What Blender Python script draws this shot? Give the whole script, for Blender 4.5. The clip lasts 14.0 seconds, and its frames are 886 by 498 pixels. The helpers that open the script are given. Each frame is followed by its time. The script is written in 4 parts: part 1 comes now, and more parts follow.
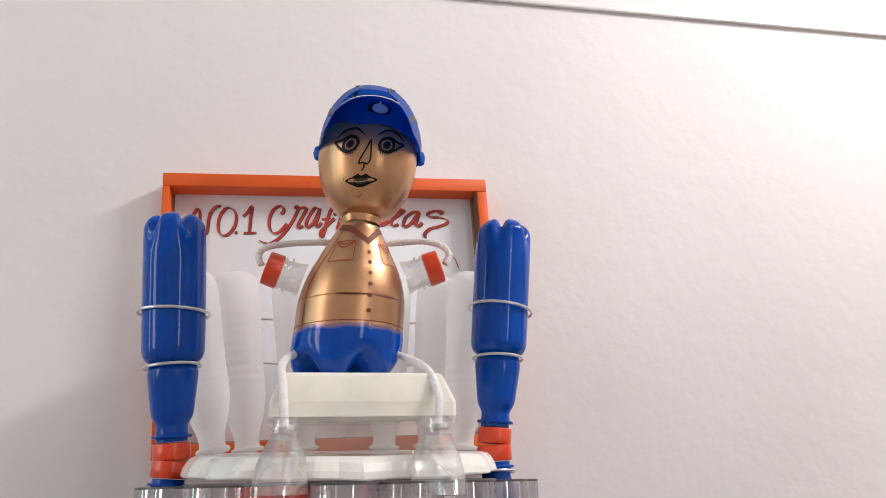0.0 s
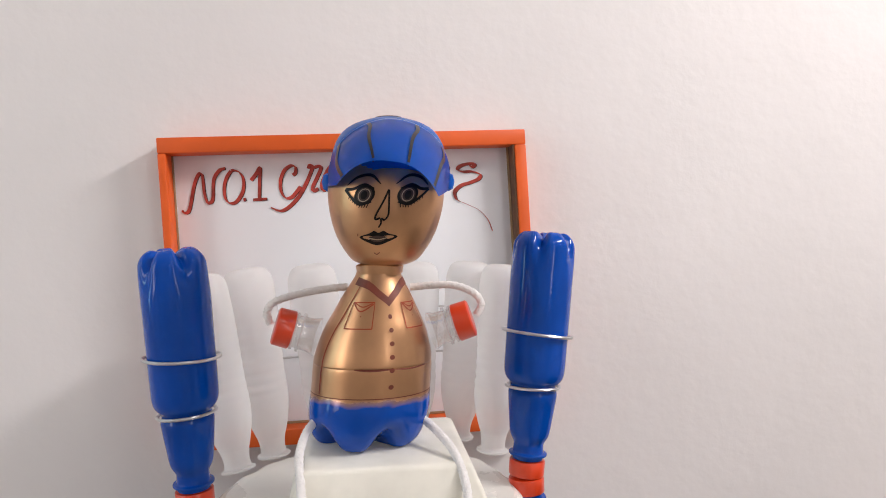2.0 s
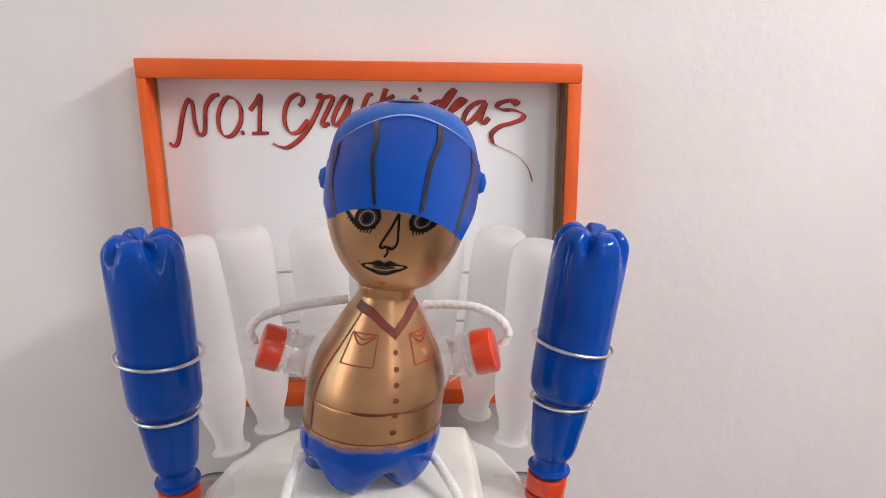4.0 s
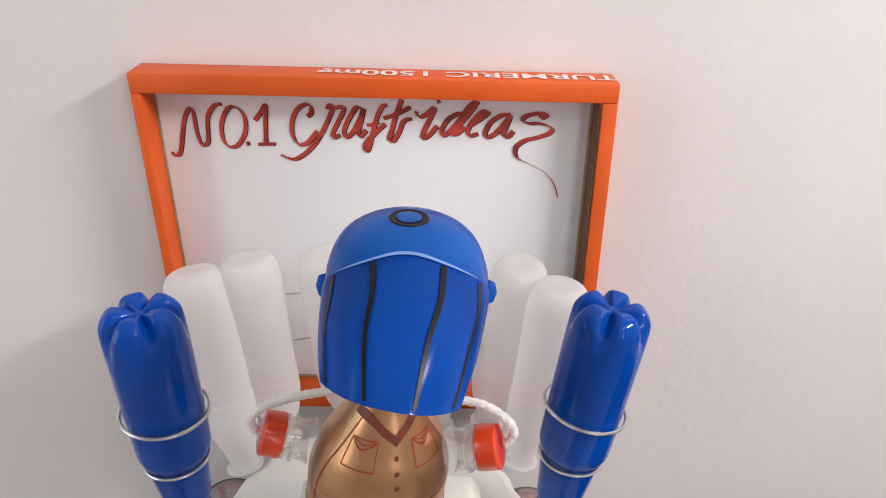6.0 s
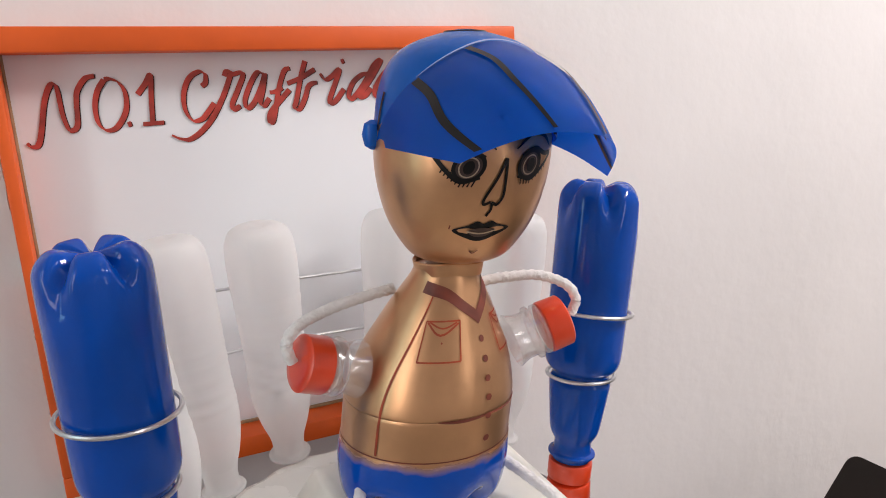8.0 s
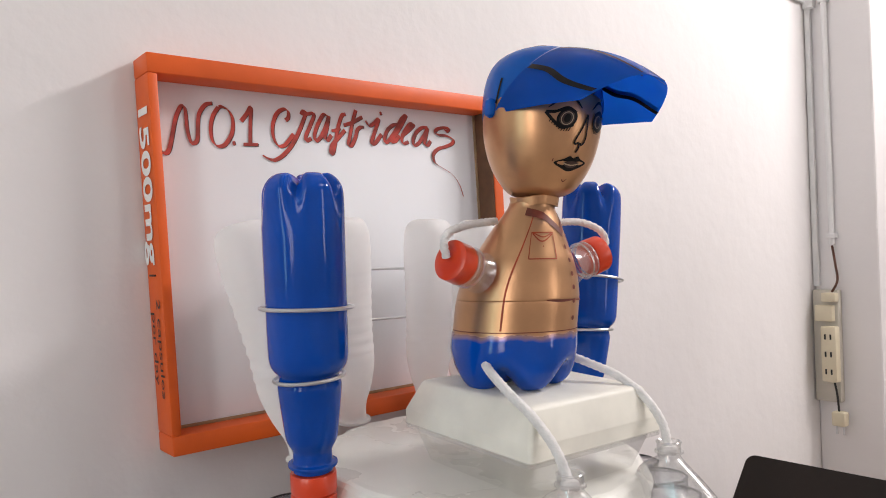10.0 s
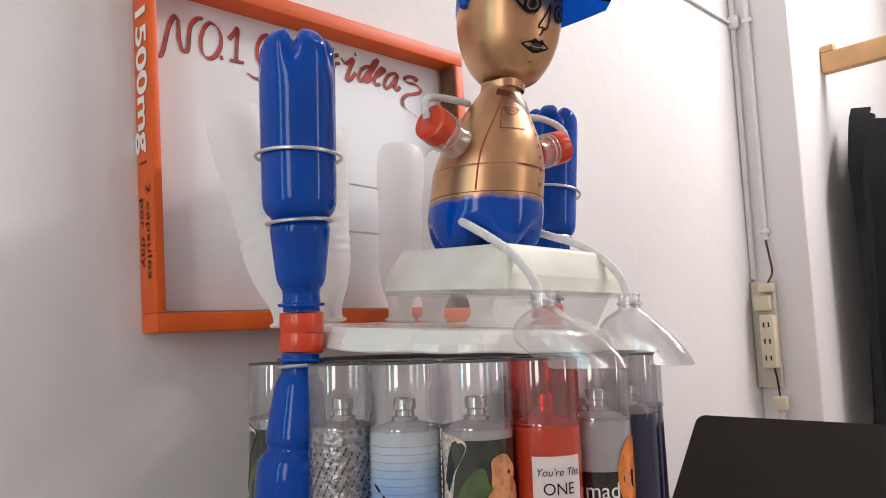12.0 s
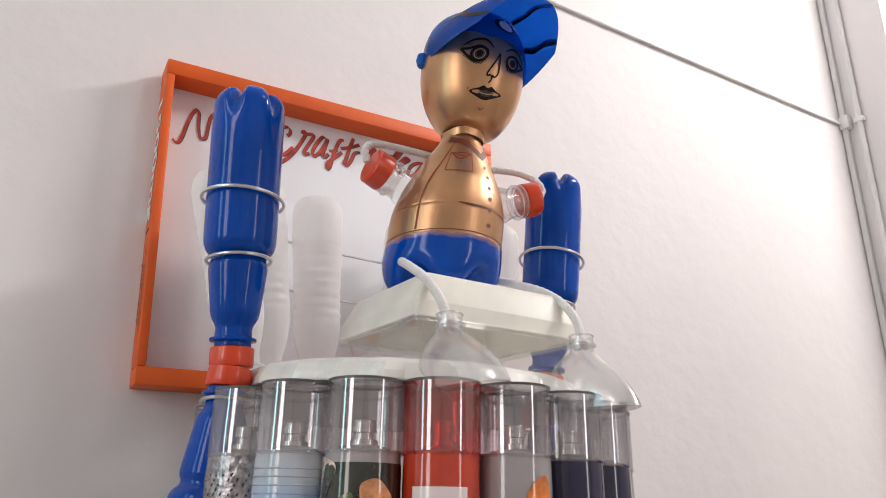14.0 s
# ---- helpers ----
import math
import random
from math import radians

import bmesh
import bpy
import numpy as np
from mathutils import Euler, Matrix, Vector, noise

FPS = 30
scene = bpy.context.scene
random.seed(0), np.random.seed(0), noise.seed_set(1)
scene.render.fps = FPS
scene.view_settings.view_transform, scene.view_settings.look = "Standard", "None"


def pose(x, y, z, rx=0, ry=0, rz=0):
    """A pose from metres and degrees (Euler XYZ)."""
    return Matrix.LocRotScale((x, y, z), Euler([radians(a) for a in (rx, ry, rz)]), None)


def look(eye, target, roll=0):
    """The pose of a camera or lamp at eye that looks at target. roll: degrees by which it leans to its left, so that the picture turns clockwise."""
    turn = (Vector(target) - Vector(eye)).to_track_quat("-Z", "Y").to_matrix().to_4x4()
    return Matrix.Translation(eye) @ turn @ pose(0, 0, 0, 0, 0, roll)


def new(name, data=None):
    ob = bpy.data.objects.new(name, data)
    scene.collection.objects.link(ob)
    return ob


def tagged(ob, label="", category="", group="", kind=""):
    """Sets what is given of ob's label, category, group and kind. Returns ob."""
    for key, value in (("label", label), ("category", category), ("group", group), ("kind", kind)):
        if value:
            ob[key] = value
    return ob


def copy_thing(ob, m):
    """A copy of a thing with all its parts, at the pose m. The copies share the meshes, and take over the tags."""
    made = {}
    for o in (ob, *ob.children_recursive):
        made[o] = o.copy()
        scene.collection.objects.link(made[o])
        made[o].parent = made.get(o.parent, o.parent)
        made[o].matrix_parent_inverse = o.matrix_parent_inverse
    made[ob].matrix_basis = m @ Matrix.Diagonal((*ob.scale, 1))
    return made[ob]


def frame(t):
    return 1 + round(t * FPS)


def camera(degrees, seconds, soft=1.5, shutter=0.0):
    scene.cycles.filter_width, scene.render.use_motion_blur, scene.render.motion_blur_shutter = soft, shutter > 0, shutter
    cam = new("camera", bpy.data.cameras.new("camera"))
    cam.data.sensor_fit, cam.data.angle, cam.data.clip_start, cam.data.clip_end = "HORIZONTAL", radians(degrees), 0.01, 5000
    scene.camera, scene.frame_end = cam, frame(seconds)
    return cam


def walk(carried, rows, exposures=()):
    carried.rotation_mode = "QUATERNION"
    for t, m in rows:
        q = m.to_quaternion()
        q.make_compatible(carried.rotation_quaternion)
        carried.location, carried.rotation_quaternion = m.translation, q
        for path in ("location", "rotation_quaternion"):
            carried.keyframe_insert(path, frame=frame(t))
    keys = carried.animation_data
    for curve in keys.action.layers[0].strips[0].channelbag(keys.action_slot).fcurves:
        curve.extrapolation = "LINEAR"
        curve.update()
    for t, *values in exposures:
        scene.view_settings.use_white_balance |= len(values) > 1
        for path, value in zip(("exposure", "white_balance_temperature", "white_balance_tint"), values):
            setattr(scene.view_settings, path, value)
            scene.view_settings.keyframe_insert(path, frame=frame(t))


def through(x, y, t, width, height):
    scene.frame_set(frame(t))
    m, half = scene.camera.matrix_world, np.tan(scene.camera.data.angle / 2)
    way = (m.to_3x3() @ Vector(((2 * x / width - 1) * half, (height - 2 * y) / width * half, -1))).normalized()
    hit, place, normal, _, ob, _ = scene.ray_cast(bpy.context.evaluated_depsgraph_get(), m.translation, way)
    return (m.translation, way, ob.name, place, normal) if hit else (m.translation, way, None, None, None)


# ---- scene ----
cam = camera(62.2, 14.0, soft=1.0)
PATH = [
    (0, (-0.01368, -0.7239, 1.004), (0.2735, 0.8786, 1.526), -1.3),
    (0.5, (-0.02735, -0.7308, 1.044), (0.2581, 0.8966, 1.484), -1.1),
    (1, (-0.02137, -0.735, 1.088), (0.2641, 0.9162, 1.426), -1.3),
    (1.5, (-0.008547, -0.7017, 1.143), (0.2256, 0.9846, 1.3), -0.8),
    (2, (-0.002564, -0.6838, 1.211), (0.2145, 1.012, 1.185), -0.8),
    (2.5, (-0.04274, -0.6778, 1.232), (0.2325, 1.003, 1.091), -4.5),
    (3, (-0.0188, -0.6487, 1.263), (0.1803, 1.027, 0.9924), -0.6),
    (3.2, (-0.008547, -0.6274, 1.272), (0.1863, 1.038, 0.9412), 0.9),
    (5.3, (0.02991, -0.5376, 1.389), (0.1068, 1.025, 0.6993), 3.6),
    (5.5, (0.03162, -0.5248, 1.401), (0.1197, 1, 0.6335), 4.3),
    (6, (0.02735, -0.5068, 1.427), (0.09145, 1.012, 0.6463), 3.5),
    (6.5, (0.02222, -0.4932, 1.427), (0.147, 1.032, 0.6659), 2.9),
    (7, (-0.06068, -0.4786, 1.372), (0.4154, 1.032, 0.7301), 0.5),
    (7.5, (-0.08889, -0.4684, 1.324), (0.6068, 0.9726, 0.7224), -0.7),
    (8, (-0.1222, -0.4855, 1.265), (0.6103, 1.016, 0.9061), -0.6),
    (8.5, (-0.194, -0.4983, 1.218), (0.7128, 0.9342, 0.9993), -1.5),
    (9, (-0.2547, -0.5094, 1.187), (0.7556, 0.865, 1.072), -1.0),
    (9.2, (-0.2701, -0.5171, 1.18), (0.7624, 0.8427, 1.091), -1.6),
    (11.3, (-0.3641, -0.5333, 1.072), (0.7803, 0.7265, 1.234), -0.5),
    (11.5, (-0.3564, -0.535, 1.053), (0.7974, 0.7171, 1.202), -1.4),
    (12, (-0.3598, -0.5333, 1.016), (0.8137, 0.6915, 1.232), -1.7),
    (12.5, (-0.3521, -0.5359, 0.989), (0.7812, 0.7043, 1.304), -0.6),
    (13, (-0.3308, -0.5675, 0.9625), (0.7256, 0.7043, 1.398), -0.2),
    (13.5, (-0.2821, -0.5812, 0.948), (0.6752, 0.7308, 1.48), 1.0),
    (14, (-0.2205, -0.5991, 0.9403), (0.5701, 0.7974, 1.531), 0.9),
]

SCALE, LIFT = 1.17, 0.75 - 0.848 * 1.17


def real(p):
    """From the plan's units to metres over the floor."""
    return Vector(p) * SCALE + Vector((0, 0, LIFT))


walk(cam, [(t, look(real(eye), real(target), roll)) for t, eye, target, roll in PATH])

# ---- light ----
world = bpy.data.worlds.new("sky")
scene.world = world
world.use_nodes = True
sky = world.node_tree.nodes.new("ShaderNodeTexSky")
sky.sky_type, sky.sun_disc = "NISHITA", False
sky.sun_elevation, sky.sun_rotation = radians(38), radians(250)
world.node_tree.links.new(sky.outputs[0], world.node_tree.nodes["Background"].inputs[0])
world.node_tree.nodes["Background"].inputs[1].default_value = 0.1

LAMP_POS = (1.25, -0.72, 2.15)


def area_lamp(name, m, sx, sy, watts, colour):
    lamp = bpy.data.lights.new(name, "AREA")
    lamp.shape, lamp.size, lamp.size_y, lamp.energy, lamp.color = "RECTANGLE", sx, sy, watts, colour
    ob = new(name, lamp)
    ob.matrix_world = m
    return ob


area_lamp("tube_light", look(LAMP_POS, (0.1, -0.1, 1.2)), 0.62, 0.10, 19.6, (1.0, 0.95, 0.94))
area_lamp("ceiling_light", pose(0.9, -1.7, 2.655), 0.5, 0.5, 6.0, (1.0, 0.93, 0.89))
area_lamp("window_light", pose(-1.57, -0.36, 1.5, 0, -90, 0), 1.34, 0.14, 2.5, (0.50, 0.94, 1.0))
area_lamp("window_light", pose(-1.57, -0.93, 1.5, 0, -90, 0), 1.34, 0.34, 6.4, (1.0, 0.94, 0.92))
area_lamp("doorway_light", pose(1.2, -2.72, 1.45, 90, 0, 0), 0.26, 1.34, 6.0, (1.0, 0.94, 0.91))
scene.view_settings.exposure = 0.0

# ---- materials ----


def nodes_of(name):
    m = bpy.data.materials.new(name)
    m.use_nodes = True
    nt = m.node_tree
    return m, nt, nt.nodes["Principled BSDF"]


def add_bump(nt, bsdf, scale, strength, distance=0.001, detail=4.0):
    tc = nt.nodes.new("ShaderNodeTexCoord")
    nz = nt.nodes.new("ShaderNodeTexNoise")
    nz.inputs["Scale"].default_value, nz.inputs["Detail"].default_value = scale, detail
    bp = nt.nodes.new("ShaderNodeBump")
    bp.inputs["Strength"].default_value, bp.inputs["Distance"].default_value = strength, distance
    nt.links.new(tc.outputs["Object"], nz.inputs["Vector"])
    nt.links.new(nz.outputs["Fac"], bp.inputs["Height"])
    nt.links.new(bp.outputs[0], bsdf.inputs["Normal"])
    return tc, nz


def paint(name, colour, rough=0.4, metal=0.0, vary=0.12, scale=30.0, bump=0.1, bump_scale=200.0, distance=0.0005, coat=0.0, rough_vary=0.15, detail=5.0, specular=0.5):
    m, nt, b = nodes_of(name)
    tc, _ = add_bump(nt, b, bump_scale, bump, distance)
    nz = nt.nodes.new("ShaderNodeTexNoise")
    nz.inputs["Scale"].default_value, nz.inputs["Detail"].default_value = scale, detail
    nt.links.new(tc.outputs["Object"], nz.inputs["Vector"])
    ramp = nt.nodes.new("ShaderNodeValToRGB")
    c0, c1 = [max(0, c * (1 - vary)) for c in colour], [min(1, c * (1 + vary)) for c in colour]
    ramp.color_ramp.elements[0].position, ramp.color_ramp.elements[0].color = 0.3, (*c0, 1)
    ramp.color_ramp.elements[1].position, ramp.color_ramp.elements[1].color = 0.7, (*c1, 1)
    nt.links.new(nz.outputs["Fac"], ramp.inputs[0])
    nt.links.new(ramp.outputs[0], b.inputs["Base Color"])
    mr = nt.nodes.new("ShaderNodeMapRange")
    mr.inputs["To Min"].default_value, mr.inputs["To Max"].default_value = rough * (1 - rough_vary), min(1, rough * (1 + rough_vary))
    nt.links.new(nz.outputs["Fac"], mr.inputs["Value"])
    nt.links.new(mr.outputs[0], b.inputs["Roughness"])
    b.inputs["Metallic"].default_value = metal
    b.inputs["Coat Weight"].default_value = coat
    b.inputs["Specular IOR Level"].default_value = specular
    return m


def clear_plastic(name, tint=(1, 1, 1), haze=0.08, haze_colour=(0.9, 0.9, 0.9), rough=0.06, bump=0.3, bump_scale=40.0, gloss=0.05, most=0.20):
    m, nt, b = nodes_of(name)
    out = nt.nodes["Material Output"]
    nt.nodes.remove(b)
    tr, gl, df = (nt.nodes.new("ShaderNodeBsdf" + k) for k in ("Transparent", "Glossy", "Diffuse"))
    tr.inputs[0].default_value = (*tint, 1)
    gl.inputs["Roughness"].default_value = rough
    df.inputs[0].default_value = (*haze_colour, 1)
    fr = nt.nodes.new("ShaderNodeFresnel")
    fr.inputs["IOR"].default_value = 1.38
    tc = nt.nodes.new("ShaderNodeTexCoord")
    nz = nt.nodes.new("ShaderNodeTexNoise")
    nz.inputs["Scale"].default_value = bump_scale
    bp = nt.nodes.new("ShaderNodeBump")
    bp.inputs["Strength"].default_value, bp.inputs["Distance"].default_value = bump, 0.001
    nt.links.new(tc.outputs["Object"], nz.inputs["Vector"])
    nt.links.new(nz.outputs["Fac"], bp.inputs["Height"])
    nt.links.new(bp.outputs[0], gl.inputs["Normal"])
    nt.links.new(bp.outputs[0], fr.inputs["Normal"])
    a, c = nt.nodes.new("ShaderNodeMixShader"), nt.nodes.new("ShaderNodeMixShader")
    a.inputs[0].default_value = haze
    nt.links.new(tr.outputs[0], a.inputs[1])
    nt.links.new(df.outputs[0], a.inputs[2])
    gain = nt.nodes.new("ShaderNodeMath")
    gain.operation = "MULTIPLY_ADD"
    gain.inputs[1].default_value, gain.inputs[2].default_value = 0.45, gloss
    cut = nt.nodes.new("ShaderNodeMath")
    cut.operation = "MINIMUM"
    cut.inputs[1].default_value = most
    nt.links.new(fr.outputs[0], gain.inputs[0])
    nt.links.new(gain.outputs[0], cut.inputs[0])
    nt.links.new(cut.outputs[0], c.inputs[0])
    nt.links.new(a.outputs[0], c.inputs[1])
    nt.links.new(gl.outputs[0], c.inputs[2])
    nt.links.new(c.outputs[0], out.inputs[0])
    return m


def frosted(name, colour):
    m, nt, b = nodes_of(name)
    add_bump(nt, b, 120, 0.15, 0.0006)
    b.inputs["Base Color"].default_value = (*colour, 1)
    b.inputs["Roughness"].default_value = 0.38
    out = nt.nodes["Material Output"]
    tl = nt.nodes.new("ShaderNodeBsdfTranslucent")
    tl.inputs[0].default_value = (*colour, 1)
    tp = nt.nodes.new("ShaderNodeBsdfTransparent")
    m1, m2 = nt.nodes.new("ShaderNodeMixShader"), nt.nodes.new("ShaderNodeMixShader")
    m1.inputs[0].default_value, m2.inputs[0].default_value = 0.50, 0.27
    nt.links.new(b.outputs[0], m1.inputs[1])
    nt.links.new(tl.outputs[0], m1.inputs[2])
    nt.links.new(m1.outputs[0], m2.inputs[1])
    nt.links.new(tp.outputs[0], m2.inputs[2])
    nt.links.new(m2.outputs[0], out.inputs[0])
    return m


def thin_sheet(name, colour, rough, through, share=0.32):
    """Dyed plastic sheet that lets some light through."""
    m = paint(name, colour, rough, vary=0.13, scale=24, bump=0.2, bump_scale=60, specular=0.3)
    nt = m.node_tree
    tl, mx = nt.nodes.new("ShaderNodeBsdfTranslucent"), nt.nodes.new("ShaderNodeMixShader")
    tl.inputs[0].default_value = (*through, 1)
    mx.inputs[0].default_value = share
    nt.links.new(nt.nodes["Principled BSDF"].outputs[0], mx.inputs[1])
    nt.links.new(tl.outputs[0], mx.inputs[2])
    nt.links.new(mx.outputs[0], nt.nodes["Material Output"].inputs[0])
    return m


def sprayed_edge(name, low, high, z, spread):
    """One paint sprayed over another, with a ragged worn border at height z."""
    m, nt, b = nodes_of(name)
    tc = nt.nodes.new("ShaderNodeTexCoord")
    add_bump(nt, b, 200, 0.12, 0.0005)
    xyz = nt.nodes.new("ShaderNodeSeparateXYZ")
    nt.links.new(tc.outputs["Object"], xyz.inputs[0])
    coarse, grain = nt.nodes.new("ShaderNodeTexNoise"), nt.nodes.new("ShaderNodeTexNoise")
    coarse.inputs["Scale"].default_value, coarse.inputs["Detail"].default_value = 70, 6
    grain.inputs["Scale"].default_value, grain.inputs["Detail"].default_value = 26, 5
    for n in (coarse, grain):
        nt.links.new(tc.outputs["Object"], n.inputs["Vector"])
    wob = nt.nodes.new("ShaderNodeMath")
    wob.operation = "MULTIPLY_ADD"
    wob.inputs[1].default_value = spread
    nt.links.new(coarse.outputs["Fac"], wob.inputs[0])
    nt.links.new(xyz.outputs["Z"], wob.inputs[2])
    fac = nt.nodes.new("ShaderNodeMapRange")
    fac.inputs["From Min"].default_value, fac.inputs["From Max"].default_value = z + spread / 2 - 0.0034, z + spread / 2 + 0.0012
    nt.links.new(wob.outputs[0], fac.inputs["Value"])
    tone = nt.nodes.new("ShaderNodeMapRange")
    tone.inputs["From Min"].default_value, tone.inputs["From Max"].default_value = 0.3, 0.7
    tone.inputs["To Min"].default_value, tone.inputs["To Max"].default_value = 0.84, 1.16
    nt.links.new(grain.outputs["Fac"], tone.inputs["Value"])
    mix = nt.nodes.new("ShaderNodeMixRGB")
    mix.inputs[1].default_value, mix.inputs[2].default_value = (*low, 1), (*high, 1)
    nt.links.new(fac.outputs[0], mix.inputs[0])
    vary = nt.nodes.new("ShaderNodeVectorMath")
    vary.operation = "SCALE"
    nt.links.new(mix.outputs[0], vary.inputs[0])
    nt.links.new(tone.outputs[0], vary.inputs["Scale"])
    nt.links.new(vary.outputs[0], b.inputs["Base Color"])
    for socket, lo, hi in (("Metallic", 0.0, 0.8), ("Roughness", 0.09, 0.32), ("Specular IOR Level", 0.34, 0.5)):
        mr = nt.nodes.new("ShaderNodeMapRange")
        mr.inputs["To Min"].default_value, mr.inputs["To Max"].default_value = lo, hi
        nt.links.new(fac.outputs[0], mr.inputs["Value"])
        nt.links.new(mr.outputs[0], b.inputs[socket])
    return m


def tinted_by_height(name, rows, rough):
    """Printed or dyed plastic whose colour runs from one tone to the next up the bottle."""
    m, nt, b = nodes_of(name)
    tc, nz = add_bump(nt, b, 90, 0.1, 0.0005)
    xyz = nt.nodes.new("ShaderNodeSeparateXYZ")
    nt.links.new(tc.outputs["Object"], xyz.inputs[0])
    add = nt.nodes.new("ShaderNodeMath")
    add.operation = "MULTIPLY_ADD"
    add.inputs[1].default_value = 0.016
    nt.links.new(nz.outputs["Fac"], add.inputs[0])
    nt.links.new(xyz.outputs["Z"], add.inputs[2])
    mr = nt.nodes.new("ShaderNodeMapRange")
    mr.inputs["From Min"].default_value, mr.inputs["From Max"].default_value = 0.04, 0.135
    nt.links.new(add.outputs[0], mr.inputs["Value"])
    ramp = nt.nodes.new("ShaderNodeValToRGB")
    ramp.color_ramp.elements[0].position, ramp.color_ramp.elements[0].color = rows[0][0], (*rows[0][1], 1)
    ramp.color_ramp.elements[1].position, ramp.color_ramp.elements[1].color = rows[-1][0], (*rows[-1][1], 1)
    for p, c in rows[1:-1]:
        ramp.color_ramp.elements.new(p).color = (*c, 1)
    nt.links.new(mr.outputs[0], ramp.inputs[0])
    nt.links.new(ramp.outputs[0], b.inputs["Base Color"])
    b.inputs["Roughness"].default_value = rough
    b.inputs["Coat Weight"].default_value = 0.7
    return m


WALL = paint("plaster_white", (0.80, 0.77, 0.77), 0.75, vary=0.035, scale=3, bump=0.42, bump_scale=30, distance=0.0026)
CEIL = paint("ceiling_white", (0.8, 0.79, 0.78), 0.8, vary=0.03, scale=4)
FLOOR = paint("floor_tile", (0.42, 0.38, 0.33), 0.4, vary=0.1, scale=6)
TABLE = paint("table_laminate", (0.50, 0.42, 0.33), 0.35, vary=0.15, scale=14)
BLUE = paint("blue_paint", (0.001, 0.063, 0.40), 0.075, vary=0.16, scale=22, bump=0.22, bump_scale=42, coat=0.0, specular=0.29)
BLUE_SHEET = thin_sheet("blue_sheet", (0.008, 0.135, 0.58), 0.14, (0.02, 0.24, 0.92))
GOLD = paint("gold_spray_paint", (0.565, 0.315, 0.165), 0.32, metal=0.8, vary=0.20, scale=28, bump=0.16, bump_scale=120, rough_vary=0.25)
BODY_PAINT = sprayed_edge("gold_over_blue_paint", (0.001, 0.063, 0.40), (0.565, 0.315, 0.165), 1.1098, 0.0075)
ORANGE = paint("orange_card", (0.76, 0.108, 0.008), 0.5, vary=0.08, scale=25, bump=0.15, bump_scale=220)
GAP_SHADE = paint("brown_gap_shade", (0.35, 0.23, 0.13), 0.85, vary=0.2, scale=90)
INNER_SHADE = paint("brown_inner_shade", (0.13, 0.06, 0.03), 0.85, vary=0.25, scale=90)
CAPRED = paint("orange_red_cap", (0.72, 0.055, 0.012), 0.3, vary=0.08, scale=40, coat=0.3)
PAPER = paint("white_paper", (0.85, 0.86, 0.89), 0.8, vary=0.02, scale=8, bump=0.15, bump_scale=30, distance=0.002)
INK = paint("dark_red_ink", (0.42, 0.045, 0.03), 0.55, vary=0.5, scale=90)
INK_BLACK = paint("black_marker", (0.008, 0.007, 0.007), 0.35, vary=0.3, scale=90, specular=0.2)
INK_EYE = paint("dark_brown_marker", (0.05, 0.025, 0.018), 0.4, vary=0.3, scale=90)
INK_LIGHT = paint("pale_gold_line", (0.45, 0.33, 0.22), 0.4, vary=0.2, scale=90)
INK_ORANGE = paint("rust_marker", (0.36, 0.045, 0.008), 0.5, vary=0.35, scale=120)
INK_BROWN = paint("brown_marker", (0.16, 0.03, 0.014), 0.5, vary=0.35, scale=120)
WHITE_INK = paint("white_print", (0.85, 0.8, 0.78), 0.6, vary=0.03)
FROST = frosted("frosted_white_plastic", (0.95, 0.945, 0.94))
BOXWHITE = thin_sheet("cream_plastic", (0.88, 0.86, 0.78), 0.42, (0.9, 0.86, 0.76), 0.14)
PLATE = paint("white_foil_plate", (0.86, 0.85, 0.80), 0.28, vary=0.04, scale=20, bump=0.3, bump_scale=45, coat=0.4)
SEAM_BLUE = paint("pale_blue_crease", (0.16, 0.32, 0.68), 0.3, vary=0.2, scale=60)
ROPE = paint("white_cord", (0.80, 0.78, 0.77), 0.85, vary=0.08, scale=160, bump=0.8, bump_scale=700, distance=0.001)
WIRE = paint("aluminium_wire", (0.62, 0.62, 0.63), 0.3, metal=0.9, vary=0.08, scale=120)
SILVER = paint("silver_spray_top", (0.62, 0.60, 0.58), 0.12, metal=0.9, vary=0.12, scale=120)
CLEAR_BOX = clear_plastic("clear_box_plastic", (0.99, 0.99, 0.985), 0.08, (0.95, 0.93, 0.90), 0.10, 0.3, 40, 0.06)
CLEAR_BOOT = clear_plastic("clear_bottle_plastic", (0.99, 0.99, 0.99), 0.11, (0.97, 0.96, 0.95), 0.20, 0.35, 30, 0.20, 0.5)
CLEAR_GREY = clear_plastic("clear_cap_plastic", (0.90, 0.89, 0.91), 0.05, (0.72, 0.70, 0.73), 0.04, 0.08, 25, 0.22, 0.44)
CLEAR_RED = clear_plastic("red_clear_plastic", (0.88, 0.10, 0.05), 0.12, (0.65, 0.05, 0.02), 0.04, 0.08, 25, 0.20, 0.42)
RIM_DARK = paint("dark_rim", (0.10, 0.095, 0.10), 0.35, vary=0.2, scale=80)
LAPTOP = paint("laptop_dark", (0.014, 0.010, 0.008), 0.42, vary=0.15, scale=12, specular=0.2)
JACKET = paint("black_cloth", (0.008, 0.009, 0.013), 0.9, vary=0.3, scale=14, bump=0.6, bump_scale=500)
WOOD = paint("pale_wood", (0.62, 0.36, 0.16), 0.55, vary=0.15, scale=20)
IVORY = paint("ivory_plastic", (0.68, 0.60, 0.44), 0.4, vary=0.05, scale=40)
IVORY_DULL = paint("ivory_board", (0.56, 0.52, 0.45), 0.5, vary=0.05, scale=30)
CONDUIT = paint("conduit_white", (0.80, 0.79, 0.79), 0.45, vary=0.04, scale=30)
